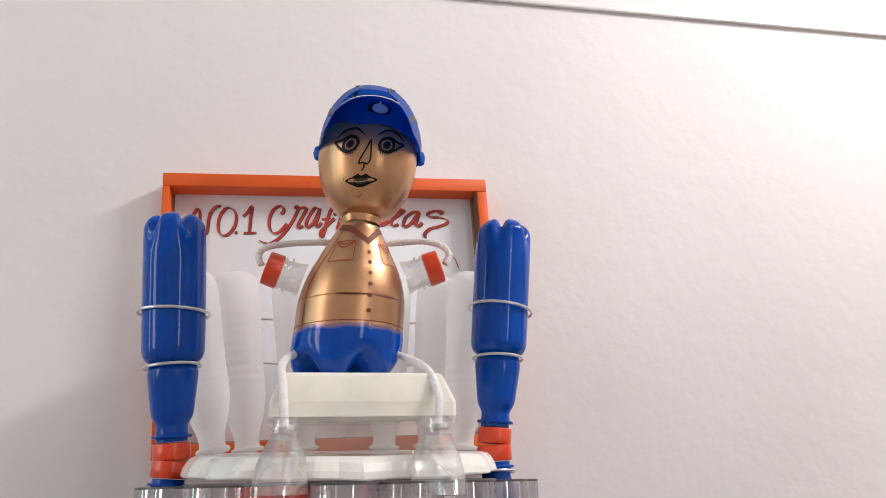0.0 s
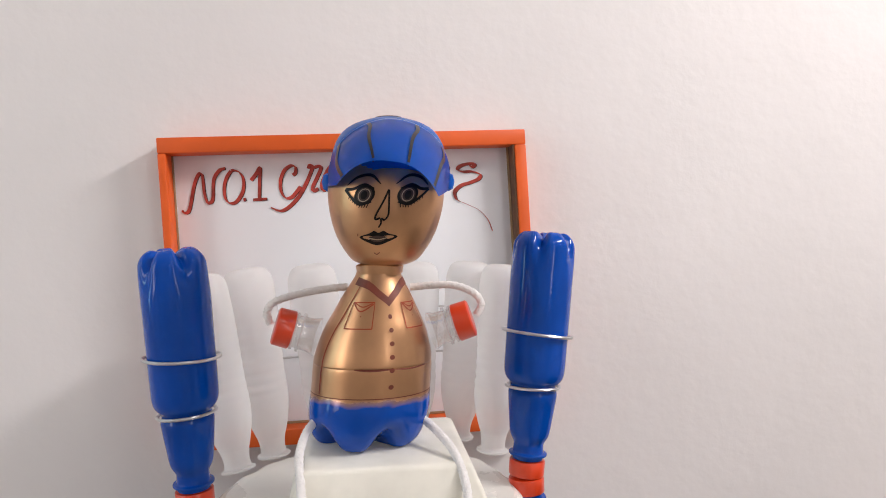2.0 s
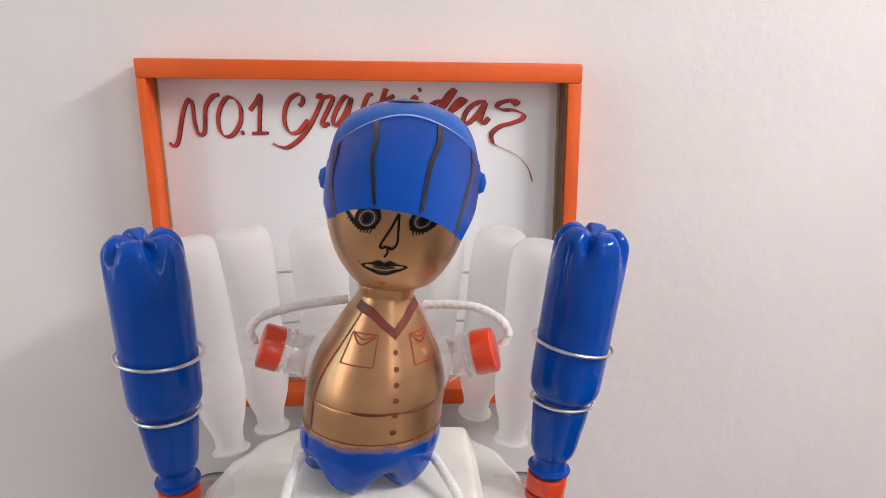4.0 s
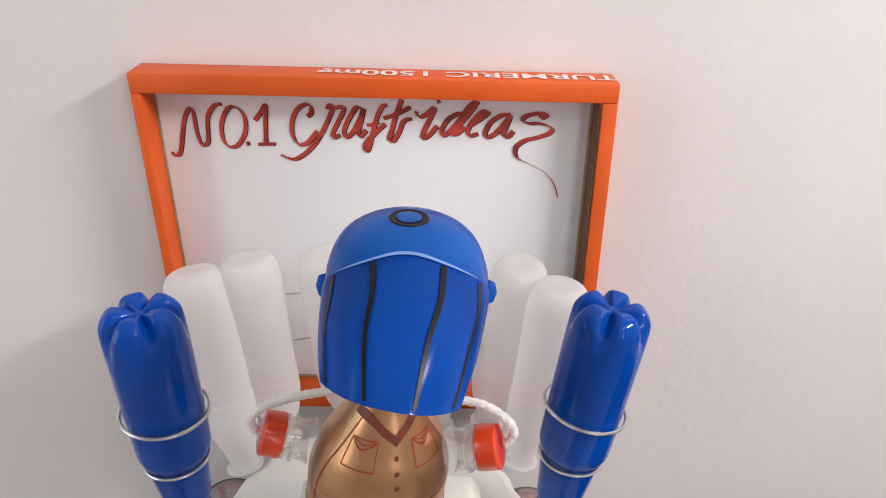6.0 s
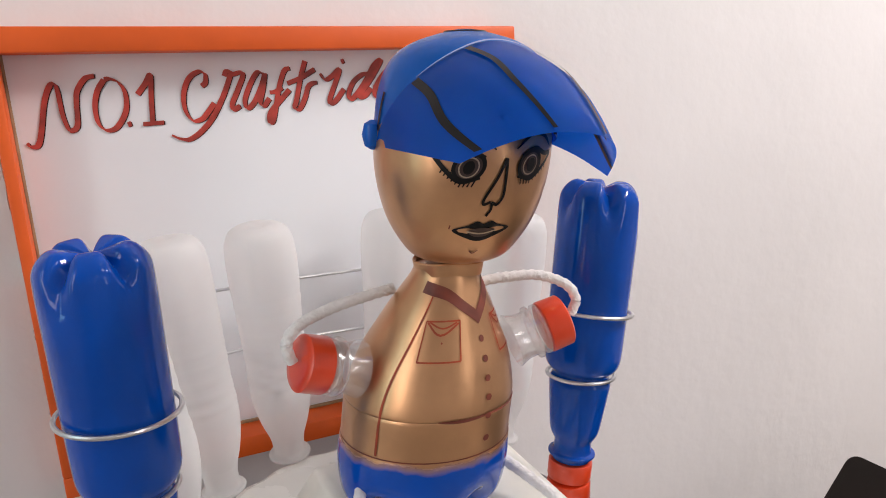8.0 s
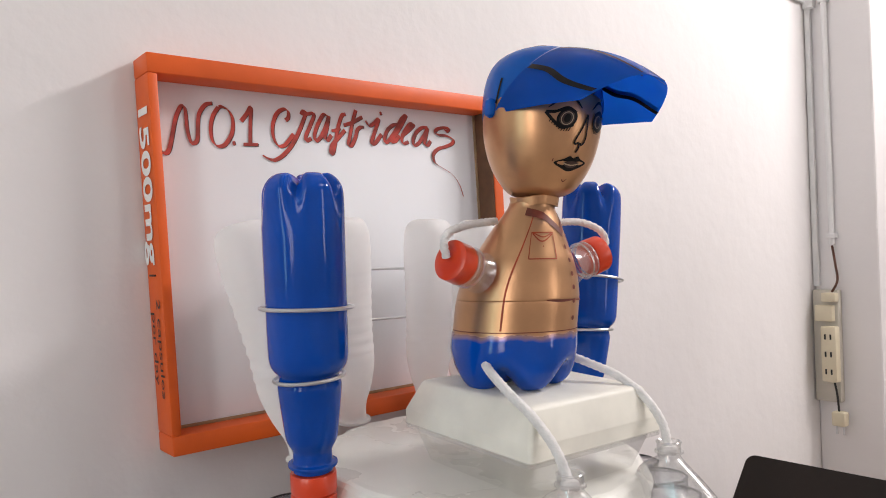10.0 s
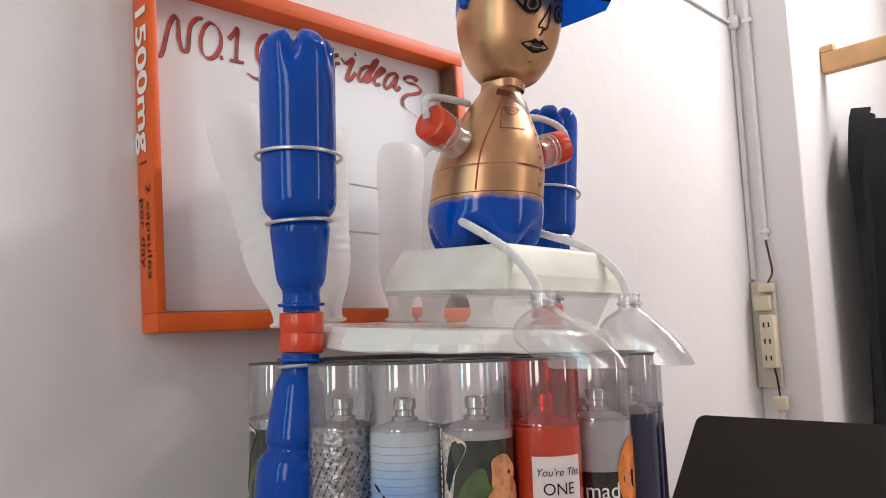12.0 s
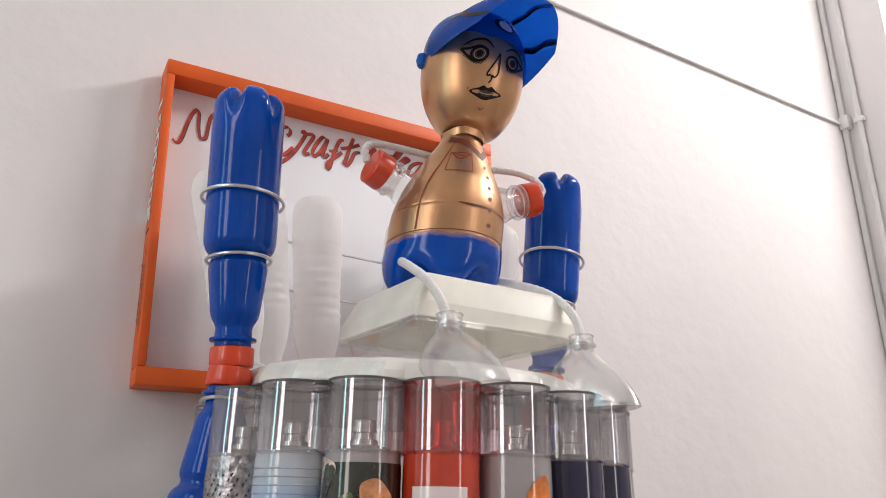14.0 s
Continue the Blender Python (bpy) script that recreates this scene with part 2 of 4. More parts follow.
CABLE = paint("brown_cable", (0.10, 0.035, 0.02), 0.5, vary=0.2)
BLACK = paint("black_plastic", (0.012, 0.012, 0.012), 0.45, vary=0.2)
GLASS_FRAME = paint("window_frame_white", (0.75, 0.75, 0.74), 0.5, vary=0.04)

# ---- mesh helpers ----


def mesh_of(name, bm, mats, smooth=True):
    me = bpy.data.meshes.new(name)
    bmesh.ops.recalc_face_normals(bm, faces=bm.faces)
    if smooth:
        for f in bm.faces:
            f.smooth = True
        for e in bm.edges:
            if len(e.link_faces) == 2 and e.calc_face_angle(0) > radians(38):
                e.smooth = False
    bm.to_mesh(me)
    bm.free()
    for m in mats if isinstance(mats, (list, tuple)) else [mats]:
        me.materials.append(m)
    return me


def thing(name, at=(0, 0, 0), label="", category="", group="", kind=""):
    ob = new(name)
    ob.location = at
    ob.empty_display_size = 0.02
    return tagged(ob, label, category, group, kind)


def placed(ob):
    """Where an object stands, before the scene is evaluated."""
    return placed(ob.parent) @ ob.matrix_parent_inverse @ ob.matrix_basis if ob.parent else ob.matrix_basis


def part(name, bm, material, parent=None, label="", smooth=True):
    ob = new(name, mesh_of(name, bm, material, smooth))
    if parent is not None:
        ob.parent = parent
        ob.matrix_parent_inverse = placed(parent).inverted()
    return tagged(ob, label)


def solo(name, bm, material, label, category, group="", kind="", smooth=True):
    return tagged(new(name, mesh_of(name, bm, material, smooth)), label, category, group, kind)


def block(x0, x1, y0, y1, z0, z1, bevel=0.0, bm=None, seg=2):
    b = bm or bmesh.new()
    got = bmesh.ops.create_cube(b, size=1.0)
    for v in got["verts"]:
        v.co = Vector(((x0 + x1) / 2 + v.co.x * (x1 - x0), (y0 + y1) / 2 + v.co.y * (y1 - y0), (z0 + z1) / 2 + v.co.z * (z1 - z0)))
    if bevel:
        es = list({e for v in got["verts"] for e in v.link_edges})
        bmesh.ops.bevel(b, geom=es, offset=bevel, segments=seg, affect="EDGES", profile=0.5)
    return b


def profile_at(prof, z):
    for (z0, r0), (z1, r1) in zip(prof, prof[1:]):
        if z0 <= z <= z1:
            return r0 + (r1 - r0) * (z - z0) / (z1 - z0)
    return prof[0][1] if z < prof[0][0] else prof[-1][1]


def smooth_profile(prof, n):
    """Catmull-Rom through rows of (z, r)."""
    out = []
    p = [prof[0], *prof, prof[-1]]
    for i in range(1, len(p) - 2):
        for k in range(n):
            t = k / n
            out.append(tuple(0.5 * (2 * p[i][c] + (p[i + 1][c] - p[i - 1][c]) * t + (2 * p[i - 1][c] - 5 * p[i][c] + 4 * p[i + 1][c] - p[i + 2][c]) * t * t + (3 * p[i][c] - p[i - 1][c] - 3 * p[i + 1][c] + p[i + 2][c]) * t ** 3) for c in (0, 1)))
    return out + [prof[-1]]


def lathe(prof, seg=40, bm=None, m=Matrix(), shape=None, mat=0, mat_of=None, close_bottom=False, close_top=False):
    """Turns (z, r) rows round z. shape(angle, z, r) may change (z, r); mat_of(z) picks a material."""
    b = bm or bmesh.new()
    rings = []
    for z, r in prof:
        ring = []
        for k in range(seg):
            a = 2 * math.pi * k / seg
            zz, rr = shape(a, z, r) if shape else (z, r)
            ring.append(b.verts.new(m @ Vector((rr * math.cos(a), rr * math.sin(a), zz))))
        rings.append(ring)
    for i in range(len(rings) - 1):
        mi = mat_of((prof[i][0] + prof[i + 1][0]) / 2) if mat_of else mat
        for k in range(seg):
            f = b.faces.new((rings[i][k], rings[i][(k + 1) % seg], rings[i + 1][(k + 1) % seg], rings[i + 1][k]))
            f.material_index = mi
    if close_bottom:
        b.faces.new(rings[0]).material_index = mat_of(prof[0][0]) if mat_of else mat
    if close_top:
        b.faces.new(rings[-1]).material_index = mat_of(prof[-1][0]) if mat_of else mat
    return b


def spline(pts, n=8, closed=False):
    pts = [Vector(p) for p in pts]
    p = [pts[-1], *pts, pts[0], pts[1]] if closed else [pts[0] * 2 - pts[1], *pts, pts[-1] * 2 - pts[-2]]
    out = []
    for i in range(1, len(p) - 2):
        for k in range(n):
            t = k / n
            out.append(0.5 * (2 * p[i] + (p[i + 1] - p[i - 1]) * t + (2 * p[i - 1] - 5 * p[i] + 4 * p[i + 1] - p[i + 2]) * t * t + (3 * p[i] - p[i - 1] - 3 * p[i + 1] + p[i + 2]) * t ** 3))
    return out if closed else out + [pts[-1]]


def tube(pts, r, seg=10, bm=None, mat=0, closed=False, twist=0.0, lobes=0):
    """A round bar along points; lobes and twist give a laid cord."""
    b = bm or bmesh.new()
    rings, up = [], Vector((0.13, 0.2, 0.97)).normalized()
    count = len(pts)
    run = 0.0
    for i, p in enumerate(pts):
        q0, q1 = pts[i - 1 if i or closed else 0], pts[(i + 1) % count if i < count - 1 or closed else i]
        ax = (q1 - q0).normalized()
        s = ax.cross(up)
        s = s.normalized() if s.length > 1e-4 else ax.orthogonal().normalized()
        u = s.cross(ax)
        if i:
            run += (p - pts[i - 1]).length
        ring = []
        for k in range(seg):
            a = 2 * math.pi * k / seg
            rr = r * (1 + (0.10 * math.cos(lobes * a + twist * run) if lobes else 0))
            ring.append(b.verts.new(p + rr * (math.cos(a) * s + math.sin(a) * u)))
        rings.append(ring)
    for i in range(count if closed else count - 1):
        j = (i + 1) % count
        for k in range(seg):
            b.faces.new((rings[i][k], rings[i][(k + 1) % seg], rings[j][(k + 1) % seg], rings[j][k])).material_index = mat
    if not closed:
        b.faces.new(rings[0]).material_index = mat
        b.faces.new(rings[-1]).material_index = mat
    return b


def stroke(place, pts, width, bm=None, mat=0, n=8, nib=None, closed=False, taper=False, drift=0.0):
    """A painted line: 2D points, laid onto a surface by place(u, v) -> Vector."""
    b = bm or bmesh.new()
    line = [Vector((p.x, p.y)) for p in spline([(u, v, 0) for u, v in pts], n, closed)] if n else [Vector(p) for p in pts]
    count, pairs = len(line), []
    for i, p in enumerate(line):
        q0, q1 = line[i - 1 if i or closed else 0], line[(i + 1) % count if i < count - 1 or closed else i]
        d = (q1 - q0)
        d = d.normalized() if d.length > 1e-9 else Vector((1, 0))
        w = width
        if nib:
            w = width * (nib[1] + (1 - nib[1]) * abs(math.sin(math.atan2(d.y, d.x) - nib[0])))
        if taper:
            w *= max(0.25, math.sin(math.pi * (i + 0.5) / count) ** 0.6)
        side = Vector((-d.y, d.x)) * w / 2
        off = Vector((0, -drift * i, 0))
        pairs.append((b.verts.new(place(*(p + side)) + off), b.verts.new(place(*(p - side)) + off)))
    for i in range(count if closed else count - 1):
        j = (i + 1) % count
        b.faces.new((pairs[i][0], pairs[i][1], pairs[j][1], pairs[j][0])).material_index = mat
    return b


def blob(place, pts, bm, mat, n=6):
    """A filled painted patch with a spline outline."""
    line = spline([(u, v, 0) for u, v in pts], n, True)
    mid = sum(line, Vector()) / len(line)
    c = bm.verts.new(place(mid.x, mid.y))
    rim = [bm.verts.new(place(p.x, p.y)) for p in line]
    for i in range(len(rim)):
        bm.faces.new((c, rim[i], rim[(i + 1) % len(rim)])).material_index = mat


def lettering(name, text, size, m, material, parent, shear=0.0, squash=1.0, bold=0.0):
    """Words in the built-in font, as a thin mesh."""
    cu = bpy.data.curves.new(name, "FONT")
    cu.offset = bold
    cu.body, cu.size, cu.shear, cu.align_x, cu.align_y = text, size, shear, "CENTER", "CENTER"
    tmp = bpy.data.objects.new(name, cu)
    scene.collection.objects.link(tmp)
    dg = bpy.context.evaluated_depsgraph_get()
    me = bpy.data.meshes.new_from_object(tmp.evaluated_get(dg))
    bpy.data.objects.remove(tmp)
    me.materials.clear()
    me.materials.append(material)
    me.transform(m @ Matrix.Diagonal((squash, 1, 1, 1)))
    ob = new(name, me)
    ob.parent = parent
    ob.matrix_parent_inverse = placed(parent).inverted()
    return ob

# ---- the room ----
SHELL = set()


def shell(name, bm, mat, label, category):
    ob = solo(name, bm, mat, label, category, kind="structure", smooth=False)
    SHELL.add(ob.name)
    return ob


shell("wall_north", block(-1.75, 2.35, 0.0, 0.15, 0.0, 2.7), WALL, "white plastered back wall of the room", "wall")
shell("wall_pillar", block(1.018, 2.2, -0.111, 0.0, 0.0, 2.7, 0.004), WALL, "white plastered pillar beside the back wall", "wall")
shell("wall_east", block(2.2, 2.35, -2.75, 0.0, 0.0, 2.7), WALL, "white plastered side wall", "wall")
south = bmesh.new()
for x0, x1, z0, z1 in ((-1.75, 1.05, 0, 2.7), (1.35, 2.35, 0, 2.7), (1.05, 1.35, 0, 0.75), (1.05, 1.35, 2.15, 2.7)):
    block(x0, x1, -2.9, -2.75, z0, z1, bm=south)
shell("wall_south", south, WALL, "white plastered wall with a narrow window", "wall")
west = bmesh.new()
for y0, y1, z0, z1 in ((-2.75, -1.12, 0, 2.7), (-0.74, -0.46, 0, 2.7), (-0.26, 0, 0, 2.7), (-1.12, -0.74, 0, 0.8), (-1.12, -0.74, 2.2, 2.7), (-0.46, -0.26, 0, 0.8), (-0.46, -0.26, 2.2, 2.7)):
    block(-1.75, -1.6, y0, y1, z0, z1, bm=west)
shell("wall_west", west, WALL, "white plastered wall with two narrow windows", "wall")
for n, yc, half in ((1, -0.36, 0.10), (2, -0.93, 0.19)):
    win = bmesh.new()
    for y0, y1, z0, z1 in ((-half, 0.02 - half, 0.8, 2.2), (half - 0.02, half, 0.8, 2.2), (0.02 - half, half - 0.02, 0.8, 0.82), (0.02 - half, half - 0.02, 2.18, 2.2)):
        block(-1.70, -1.65, yc + y0, yc + y1, z0, z1, 0.003, bm=win)
    shell("window_%d" % n, win, GLASS_FRAME, "narrow white framed window, open to daylight", "window")
win = bmesh.new()
for x0, x1, z0, z1 in ((1.05, 1.07, 0.75, 2.15), (1.33, 1.35, 0.75, 2.15), (1.07, 1.33, 0.75, 0.77), (1.07, 1.33, 2.13, 2.15)):
    block(x0, x1, -2.86, -2.81, z0, z1, 0.003, bm=win)
shell("window_3", win, GLASS_FRAME, "narrow white framed window, open to daylight", "window")
shell("floor", block(-1.75, 2.35, -2.9, 0.15, -0.12, 0.0), FLOOR, "light tiled floor of the room", "floor")
shell("ceiling", block(-1.75, 2.35, -2.9, 0.15, 2.7, 2.8), CEIL, "plain white ceiling", "ceiling")

# ---- table under the display ----
table = thing("table", (0.0, -0.25, 0.0), "small plain wooden table under the bottle display", "table")
part("tabletop", block(-0.25, 0.215, -0.40, -0.006, 0.823, 0.848, 0.004), TABLE, table)
for lx in (-0.22, 0.185):
    for ly in (-0.37, -0.05):
        part("leg", block(lx - 0.018, lx + 0.018, ly - 0.018, ly + 0.018, 0.208, 0.8225, 0.003), TABLE, table)
low_table = thing("low_table", (0.75, -0.3, 0.0), "low plain wooden table under the laptop", "table")
part("tabletop", block(0.26, 1.20, -0.56, -0.03, 0.685, 0.709, 0.004), TABLE, low_table)
for lx in (0.30, 1.16):
    for ly in (-0.52, -0.07):
        part("leg", block(lx - 0.018, lx + 0.018, ly - 0.018, ly + 0.018, 0.208, 0.6845, 0.003), TABLE, low_table)

# ---- wall board: orange card frame with a lettered sheet ----
TL, TR, BL, BR = Vector((-0.165, 0, 1.300)), Vector((0.158, 0, 1.309)), Vector((-0.151, 0, 1.0285)), Vector((0.171, 0, 1.036))
FRONT, BARW = -0.029, 0.0135


def board_at(u, v, y):
    """u from left to right, v from the top down, both 0 to 1."""
    p = (TL * (1 - u) + TR * u) * (1 - v) + (BL * (1 - u) + BR * u) * v
    return Vector((p.x, y, p.z))


def board_bar(u0, u1, v0, v1, y0, y1, bevel=0.0012):
    b = bmesh.new()
    vs = [b.verts.new(board_at(u, v, y)) for y in (y0, y1) for u, v in ((u0, v0), (u1, v0), (u1, v1), (u0, v1))]
    for q in ((0, 1, 2, 3), (7, 6, 5, 4), (0, 4, 5, 1), (1, 5, 6, 2), (2, 6, 7, 3), (3, 7, 4, 0)):
        b.faces.new([vs[i] for i in q])
    bmesh.ops.bevel(b, geom=list(b.edges), offset=bevel, segments=2, affect="EDGES", profile=0.5)
    return b


board = thing("wall_board", (0.0, -0.003, 1.04), "white lettered board in an orange cardboard frame on the wall", "board")
WL, WR, WV = 0.0068 / 0.323, 0.0105 / 0.323, BARW / 0.27
part("top_bar", board_bar(0, 1, 0, WV, FRONT, -0.001), ORANGE, board, "orange cardboard bar with white print")
part("bottom_bar", board_bar(0, 1, 1 - WV, 1, FRONT, -0.001), ORANGE, board)
part("side_bar", board_bar(0, WL, WV, 1 - WV, FRONT, -0.001), ORANGE, board, "orange cardboard bar with white and black print")
part("side_bar", board_bar(1 - WR, 1, WV, 1 - WV, FRONT, -0.001), ORANGE, board)
part("paper", board_bar(WL, 1 - WR, WV, 1 - WV, -0.006, -0.003, 0.0002), PAPER, board, "white paper sheet")
# brown strips on the paper's edges paint the shade beside the bars
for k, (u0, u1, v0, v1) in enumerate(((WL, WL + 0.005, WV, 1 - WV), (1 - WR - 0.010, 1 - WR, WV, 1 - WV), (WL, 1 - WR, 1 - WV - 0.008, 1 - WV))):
    part("shadow_gap", board_bar(u0, u1, v0, v1, -0.0075, -0.0062, 0.0002), GAP_SHADE, board, "brown strip painted as the shade beside the frame bar")

# added dark strip: the right bar's inner face is shaded by colour
part("lining", board_bar(1 - WR - 0.0045, 1 - WR - 0.0001, WV, 1 - WV, FRONT + 0.0012, -0.0078, 0.0002), INNER_SHADE, board, "dark brown strip painted as the shade inside the bar")

# white print on the outer faces of the frame
ang = math.atan2(TR.z - TL.z, TR.x - TL.x)
print_top = Matrix.Translation(board_at(0.69, 0, -0.0150) + Vector((0, 0, 0.0006))) @ Matrix.Rotation(-ang, 4, "Y") @ Matrix.Rotation(math.pi, 4, "Z")
lettering("print", "TURMERIC 1500mg", 0.0180, print_top, WHITE_INK, board, squash=1.36, bold=0.0003)
lean = math.atan2(BL.x - TL.x, TL.z - BL.z)
side_face = Matrix.Rotation(-lean, 4, "Y") @ Matrix(((0, 0, -1, 0), (-1, 0, 0, 0), (0, 1, 0, 0), (0, 0, 0, 1))) @ Matrix.Rotation(-math.pi / 2, 4, "Z")
lettering("print", "1500mg", 0.0255, Matrix.Translation(board_at(0, 0.315, -0.0150) + Vector((-0.0006, 0, 0))) @ side_face, WHITE_INK, board, squash=1.38, bold=0.0006)
lettering("print", "2 capsules\nper day", 0.0105, Matrix.Translation(board_at(0, 0.735, -0.0150) + Vector((-0.0006, 0, 0))) @ side_face, INK_BLACK, board, squash=1.6)
part("rule", board_bar(-0.0012, -0.0001, 0.548, 0.553, -0.019, -0.006, 0.0001), INK_BLACK, board)

# brush lettering: letters as pen strokes on a 10-unit grid
LETTERS = {
    "N": [[(249, 308), (254, 313), (263, 312), (267, 297), (270, 255), (275, 234), (281, 228), (287, 236), (295, 270), (303, 290), (308, 294), (316, 287), (314, 255), (315, 238), (325, 222), (338, 218)]],
    "O": [[(352, 224), (343, 240), (340, 262), (345, 285), (357, 296), (372, 292), (384, 270), (383, 245), (373, 229), (360, 223), (352, 224)]],
    ".": [[(387, 290), (392, 288)]],
    "1": [[(401, 247), (412, 232), (420, 219), (421, 250), (423, 289)], [(409, 290), (440, 289)]],
    "C": [[(498, 238), (504, 232), (503, 220), (493, 216), (478, 226), (470, 248), (472, 272), (483, 288), (497, 287), (507, 277), (517, 264)]],
}
LETTERS["r"] = [[(451, 308), (465, 314), (479, 315), (497, 304), (515, 284), (530, 257), (541, 230), (544, 218), (537, 217), (534, 224)], [(544, 222), (564, 220), (555, 245), (546, 265), (547, 275), (558, 270)]]
LETTERS["a"] = [[(598, 222), (587, 220), (574, 240), (566, 262), (570, 274), (582, 264), (594, 240), (600, 222), (596, 245), (591, 265), (597, 271), (606, 260)]]
LETTERS["f"] = [[(642, 214), (633, 218), (624, 240), (617, 270), (611, 294), (605, 296), (607, 282), (622, 266), (640, 248)], [(607, 251), (617, 250), (628, 244)]]
LETTERS["t"] = [[(669, 203), (660, 230), (652, 262), (648, 276), (656, 278), (666, 262), (672, 245), (680, 239), (688, 238)], [(637, 238), (660, 230), (685, 217)]]
LETTERS["i"] = [[(694, 224), (703, 234), (716, 228), (729, 218), (720, 240), (710, 262), (709, 272), (719, 268), (735, 250)], [(733, 206), (738, 204)]]
LETTERS["d"] = [[(780, 226), (768, 228), (752, 240), (743, 258), (746, 267), (758, 258), (775, 238), (792, 213), (806, 204), (790, 228), (770, 252), (761, 264), (772, 262), (784, 250)]]
LETTERS["e"] = [[(790, 250), (806, 240), (822, 228), (826, 222), (816, 222), (800, 238), (790, 256), (794, 266), (808, 262)]]
LETTERS["A"] = [[(866, 226), (850, 228), (832, 240), (822, 258), (824, 268), (838, 262), (856, 242), (866, 228), (860, 246), (854, 262), (862, 266), (872, 256)]]
LETTERS["s"] = [[(917, 226), (923, 231), (931, 224), (915, 223), (895, 228), (888, 236), (900, 241), (920, 241), (940, 248), (936, 258), (915, 266), (893, 272), (877, 285), (878, 300), (886, 307)], [(886, 307), (905, 315), (930, 328), (947, 348), (955, 372)]]
PAPER_Y = -0.0066


def on_paper(cx, cy):
    """From the lettering's drawing grid to the sheet; the rows fan out a little downwards."""
    u, v = (cx - 600) / 100, (cy - 270) / 100
    x = -0.01331 + 0.03876 * u - 0.00065 * v + 0.00141 * u * v + 0.00019 * u * u
    return Vector((x, PAPER_Y, 1.2576 + 0.00096 * u - 0.041 * v - 0.00016 * u * v - 0.0015 * v * v))


def on_paper_back(cx, cy):
    return on_paper(cx + 1.8, cy + 0.8) + Vector((0, 0.00012, 0))


for letter, strokes in LETTERS.items():
    bm = bmesh.new()
    for k, s in enumerate(strokes):
        thin = letter == "s" and k == 1
        wide = 3.0 if thin else 8.8
        if not thin:
            stroke(on_paper_back, s, wide * 0.9, bm, 1, nib=(0.6, 0.22), drift=2e-6)
        stroke(lambda u, v, k=k: on_paper(u, v) - Vector((0, 0.0001 * (k + 1), 0)), s, wide, bm, 0, nib=(0.6, 0.22), drift=2e-6)
    part("letter", bm, [INK, INK_BLACK], board, "red brush letter with black shading", smooth=False)

# ---- conduit, sockets, jacket ----
cond = thing("wall_conduit", (0.86, -0.01, 0.85), "white plastic cable conduit run along the wall", "conduit")
part("level_run", block(0.05, 0.861, -0.0055, -0.001, 1.5520, 1.5575, 0.0012), CONDUIT, cond)
part("upright_run", block(0.8615, 0.8690, -0.0095, -0.001, 1.105, 2.35, 0.0015), CONDUIT, cond)
part("joint_cover", block(0.856, 0.8692, -0.017, -0.0005, 1.5435, 1.5665, 0.002), CONDUIT, cond)
pipe = thing("wall_pipe", (0.86, -0.03, 1.1), "thin white pipe fixed to the pillar side", "pipe")
part("pipe_run", tube([Vector((0.8655, -0.030, z)) for z in (1.17, 1.5, 2.35)], 0.0042, 12), CONDUIT, pipe)
part("clip", block(0.8605, 0.8699, -0.038, -0.0225, 1.548, 1.556, 0.001), CONDUIT, pipe)
part("clip", block(0.8605, 0.8699, -0.038, -0.0225, 1.18, 1.187, 0.001), CONDUIT, pipe)

sock = thing("socket_board", (0.86, -0.03, 0.94), "ivory switch board with stacked power sockets", "socket")
part("backing", block(0.855, 0.8698, -0.040, -0.002, 0.928, 1.100, 0.002), IVORY_DULL, sock)
part("switch", block(0.842, 0.8549, -0.036, -0.010, 1.052, 1.077, 0.002), IVORY, sock)
part("adapter", block(0.84, 0.8549, -0.042, -0.021, 1.082, 1.096, 0.002), IVORY, sock)
strip = part("socket_strip", block(0.838, 0.8549, -0.042, -0.019, 0.960, 1.045, 0.003), IVORY, sock)
for r in range(3):
    for c in (0, 1):
        zc, yc = 0.976 + r * 0.0265, -0.0345 + c * 0.008
        part("slot", block(0.8372, 0.8379, yc - 0.0012, yc + 0.0012, zc - 0.004, zc + 0.004), BLACK, strip)
plug = thing("hanging_plug", (0.85, -0.05, 0.88), "ivory plug hanging on a short dark cable", "plug")
part("plug_body", block(0.845, 0.862, -0.048, -0.028, 0.893, 0.915, 0.003), IVORY, plug)
for yy in (-0.043, -0.033):
    part("pin", block(0.852, 0.855, yy - 0.001, yy + 0.001, 0.880, 0.8929), WIRE, plug)
part("cable", tube(spline([(0.853, -0.037, 0.9152), (0.851, -0.036, 0.94), (0.848, -0.034, 0.9599)], 6), 0.0016, 8), BLACK, plug)
solo("power_cable", tube(spline([(0.8655, -0.030, 1.168), (0.860, -0.036, 1.14), (0.856, -0.040, 1.115), (0.852, -0.033, 1.0965)], 8), 0.0018, 8), CABLE, "thin brown power cable above the sockets", "cable")

# hanging jacket and wooden rail on the pillar
jk = bmesh.new()
rows, cols = 26, 18
grid = []
for i in range(rows + 1):
    t = i / rows
    row = []
    for j in range(cols + 1):
        s = j / cols
        left = 1.047 - 0.075 * min(1, t * 5) ** 0.7 - 0.015 * t
        x = left + s * 0.42
        z = 1.408 - 0.62 * t + 0.03 * s * (1 - t)
        y = -0.125 - 0.012 * math.sin(s * 17 + 1.5 * t) - 0.01 * math.sin(s * 31 + t * 3) - 0.012 * min(1, s * 8)
        row.append(jk.verts.new((x, y, z)))
    grid.append(row)
for i in range(rows):
    for j in range(cols):
        jk.faces.new((grid[i][j], grid[i][j + 1], grid[i + 1][j + 1], grid[i + 1][j]))
bmesh.ops.solidify(jk, geom=list(jk.faces), thickness=0.006)
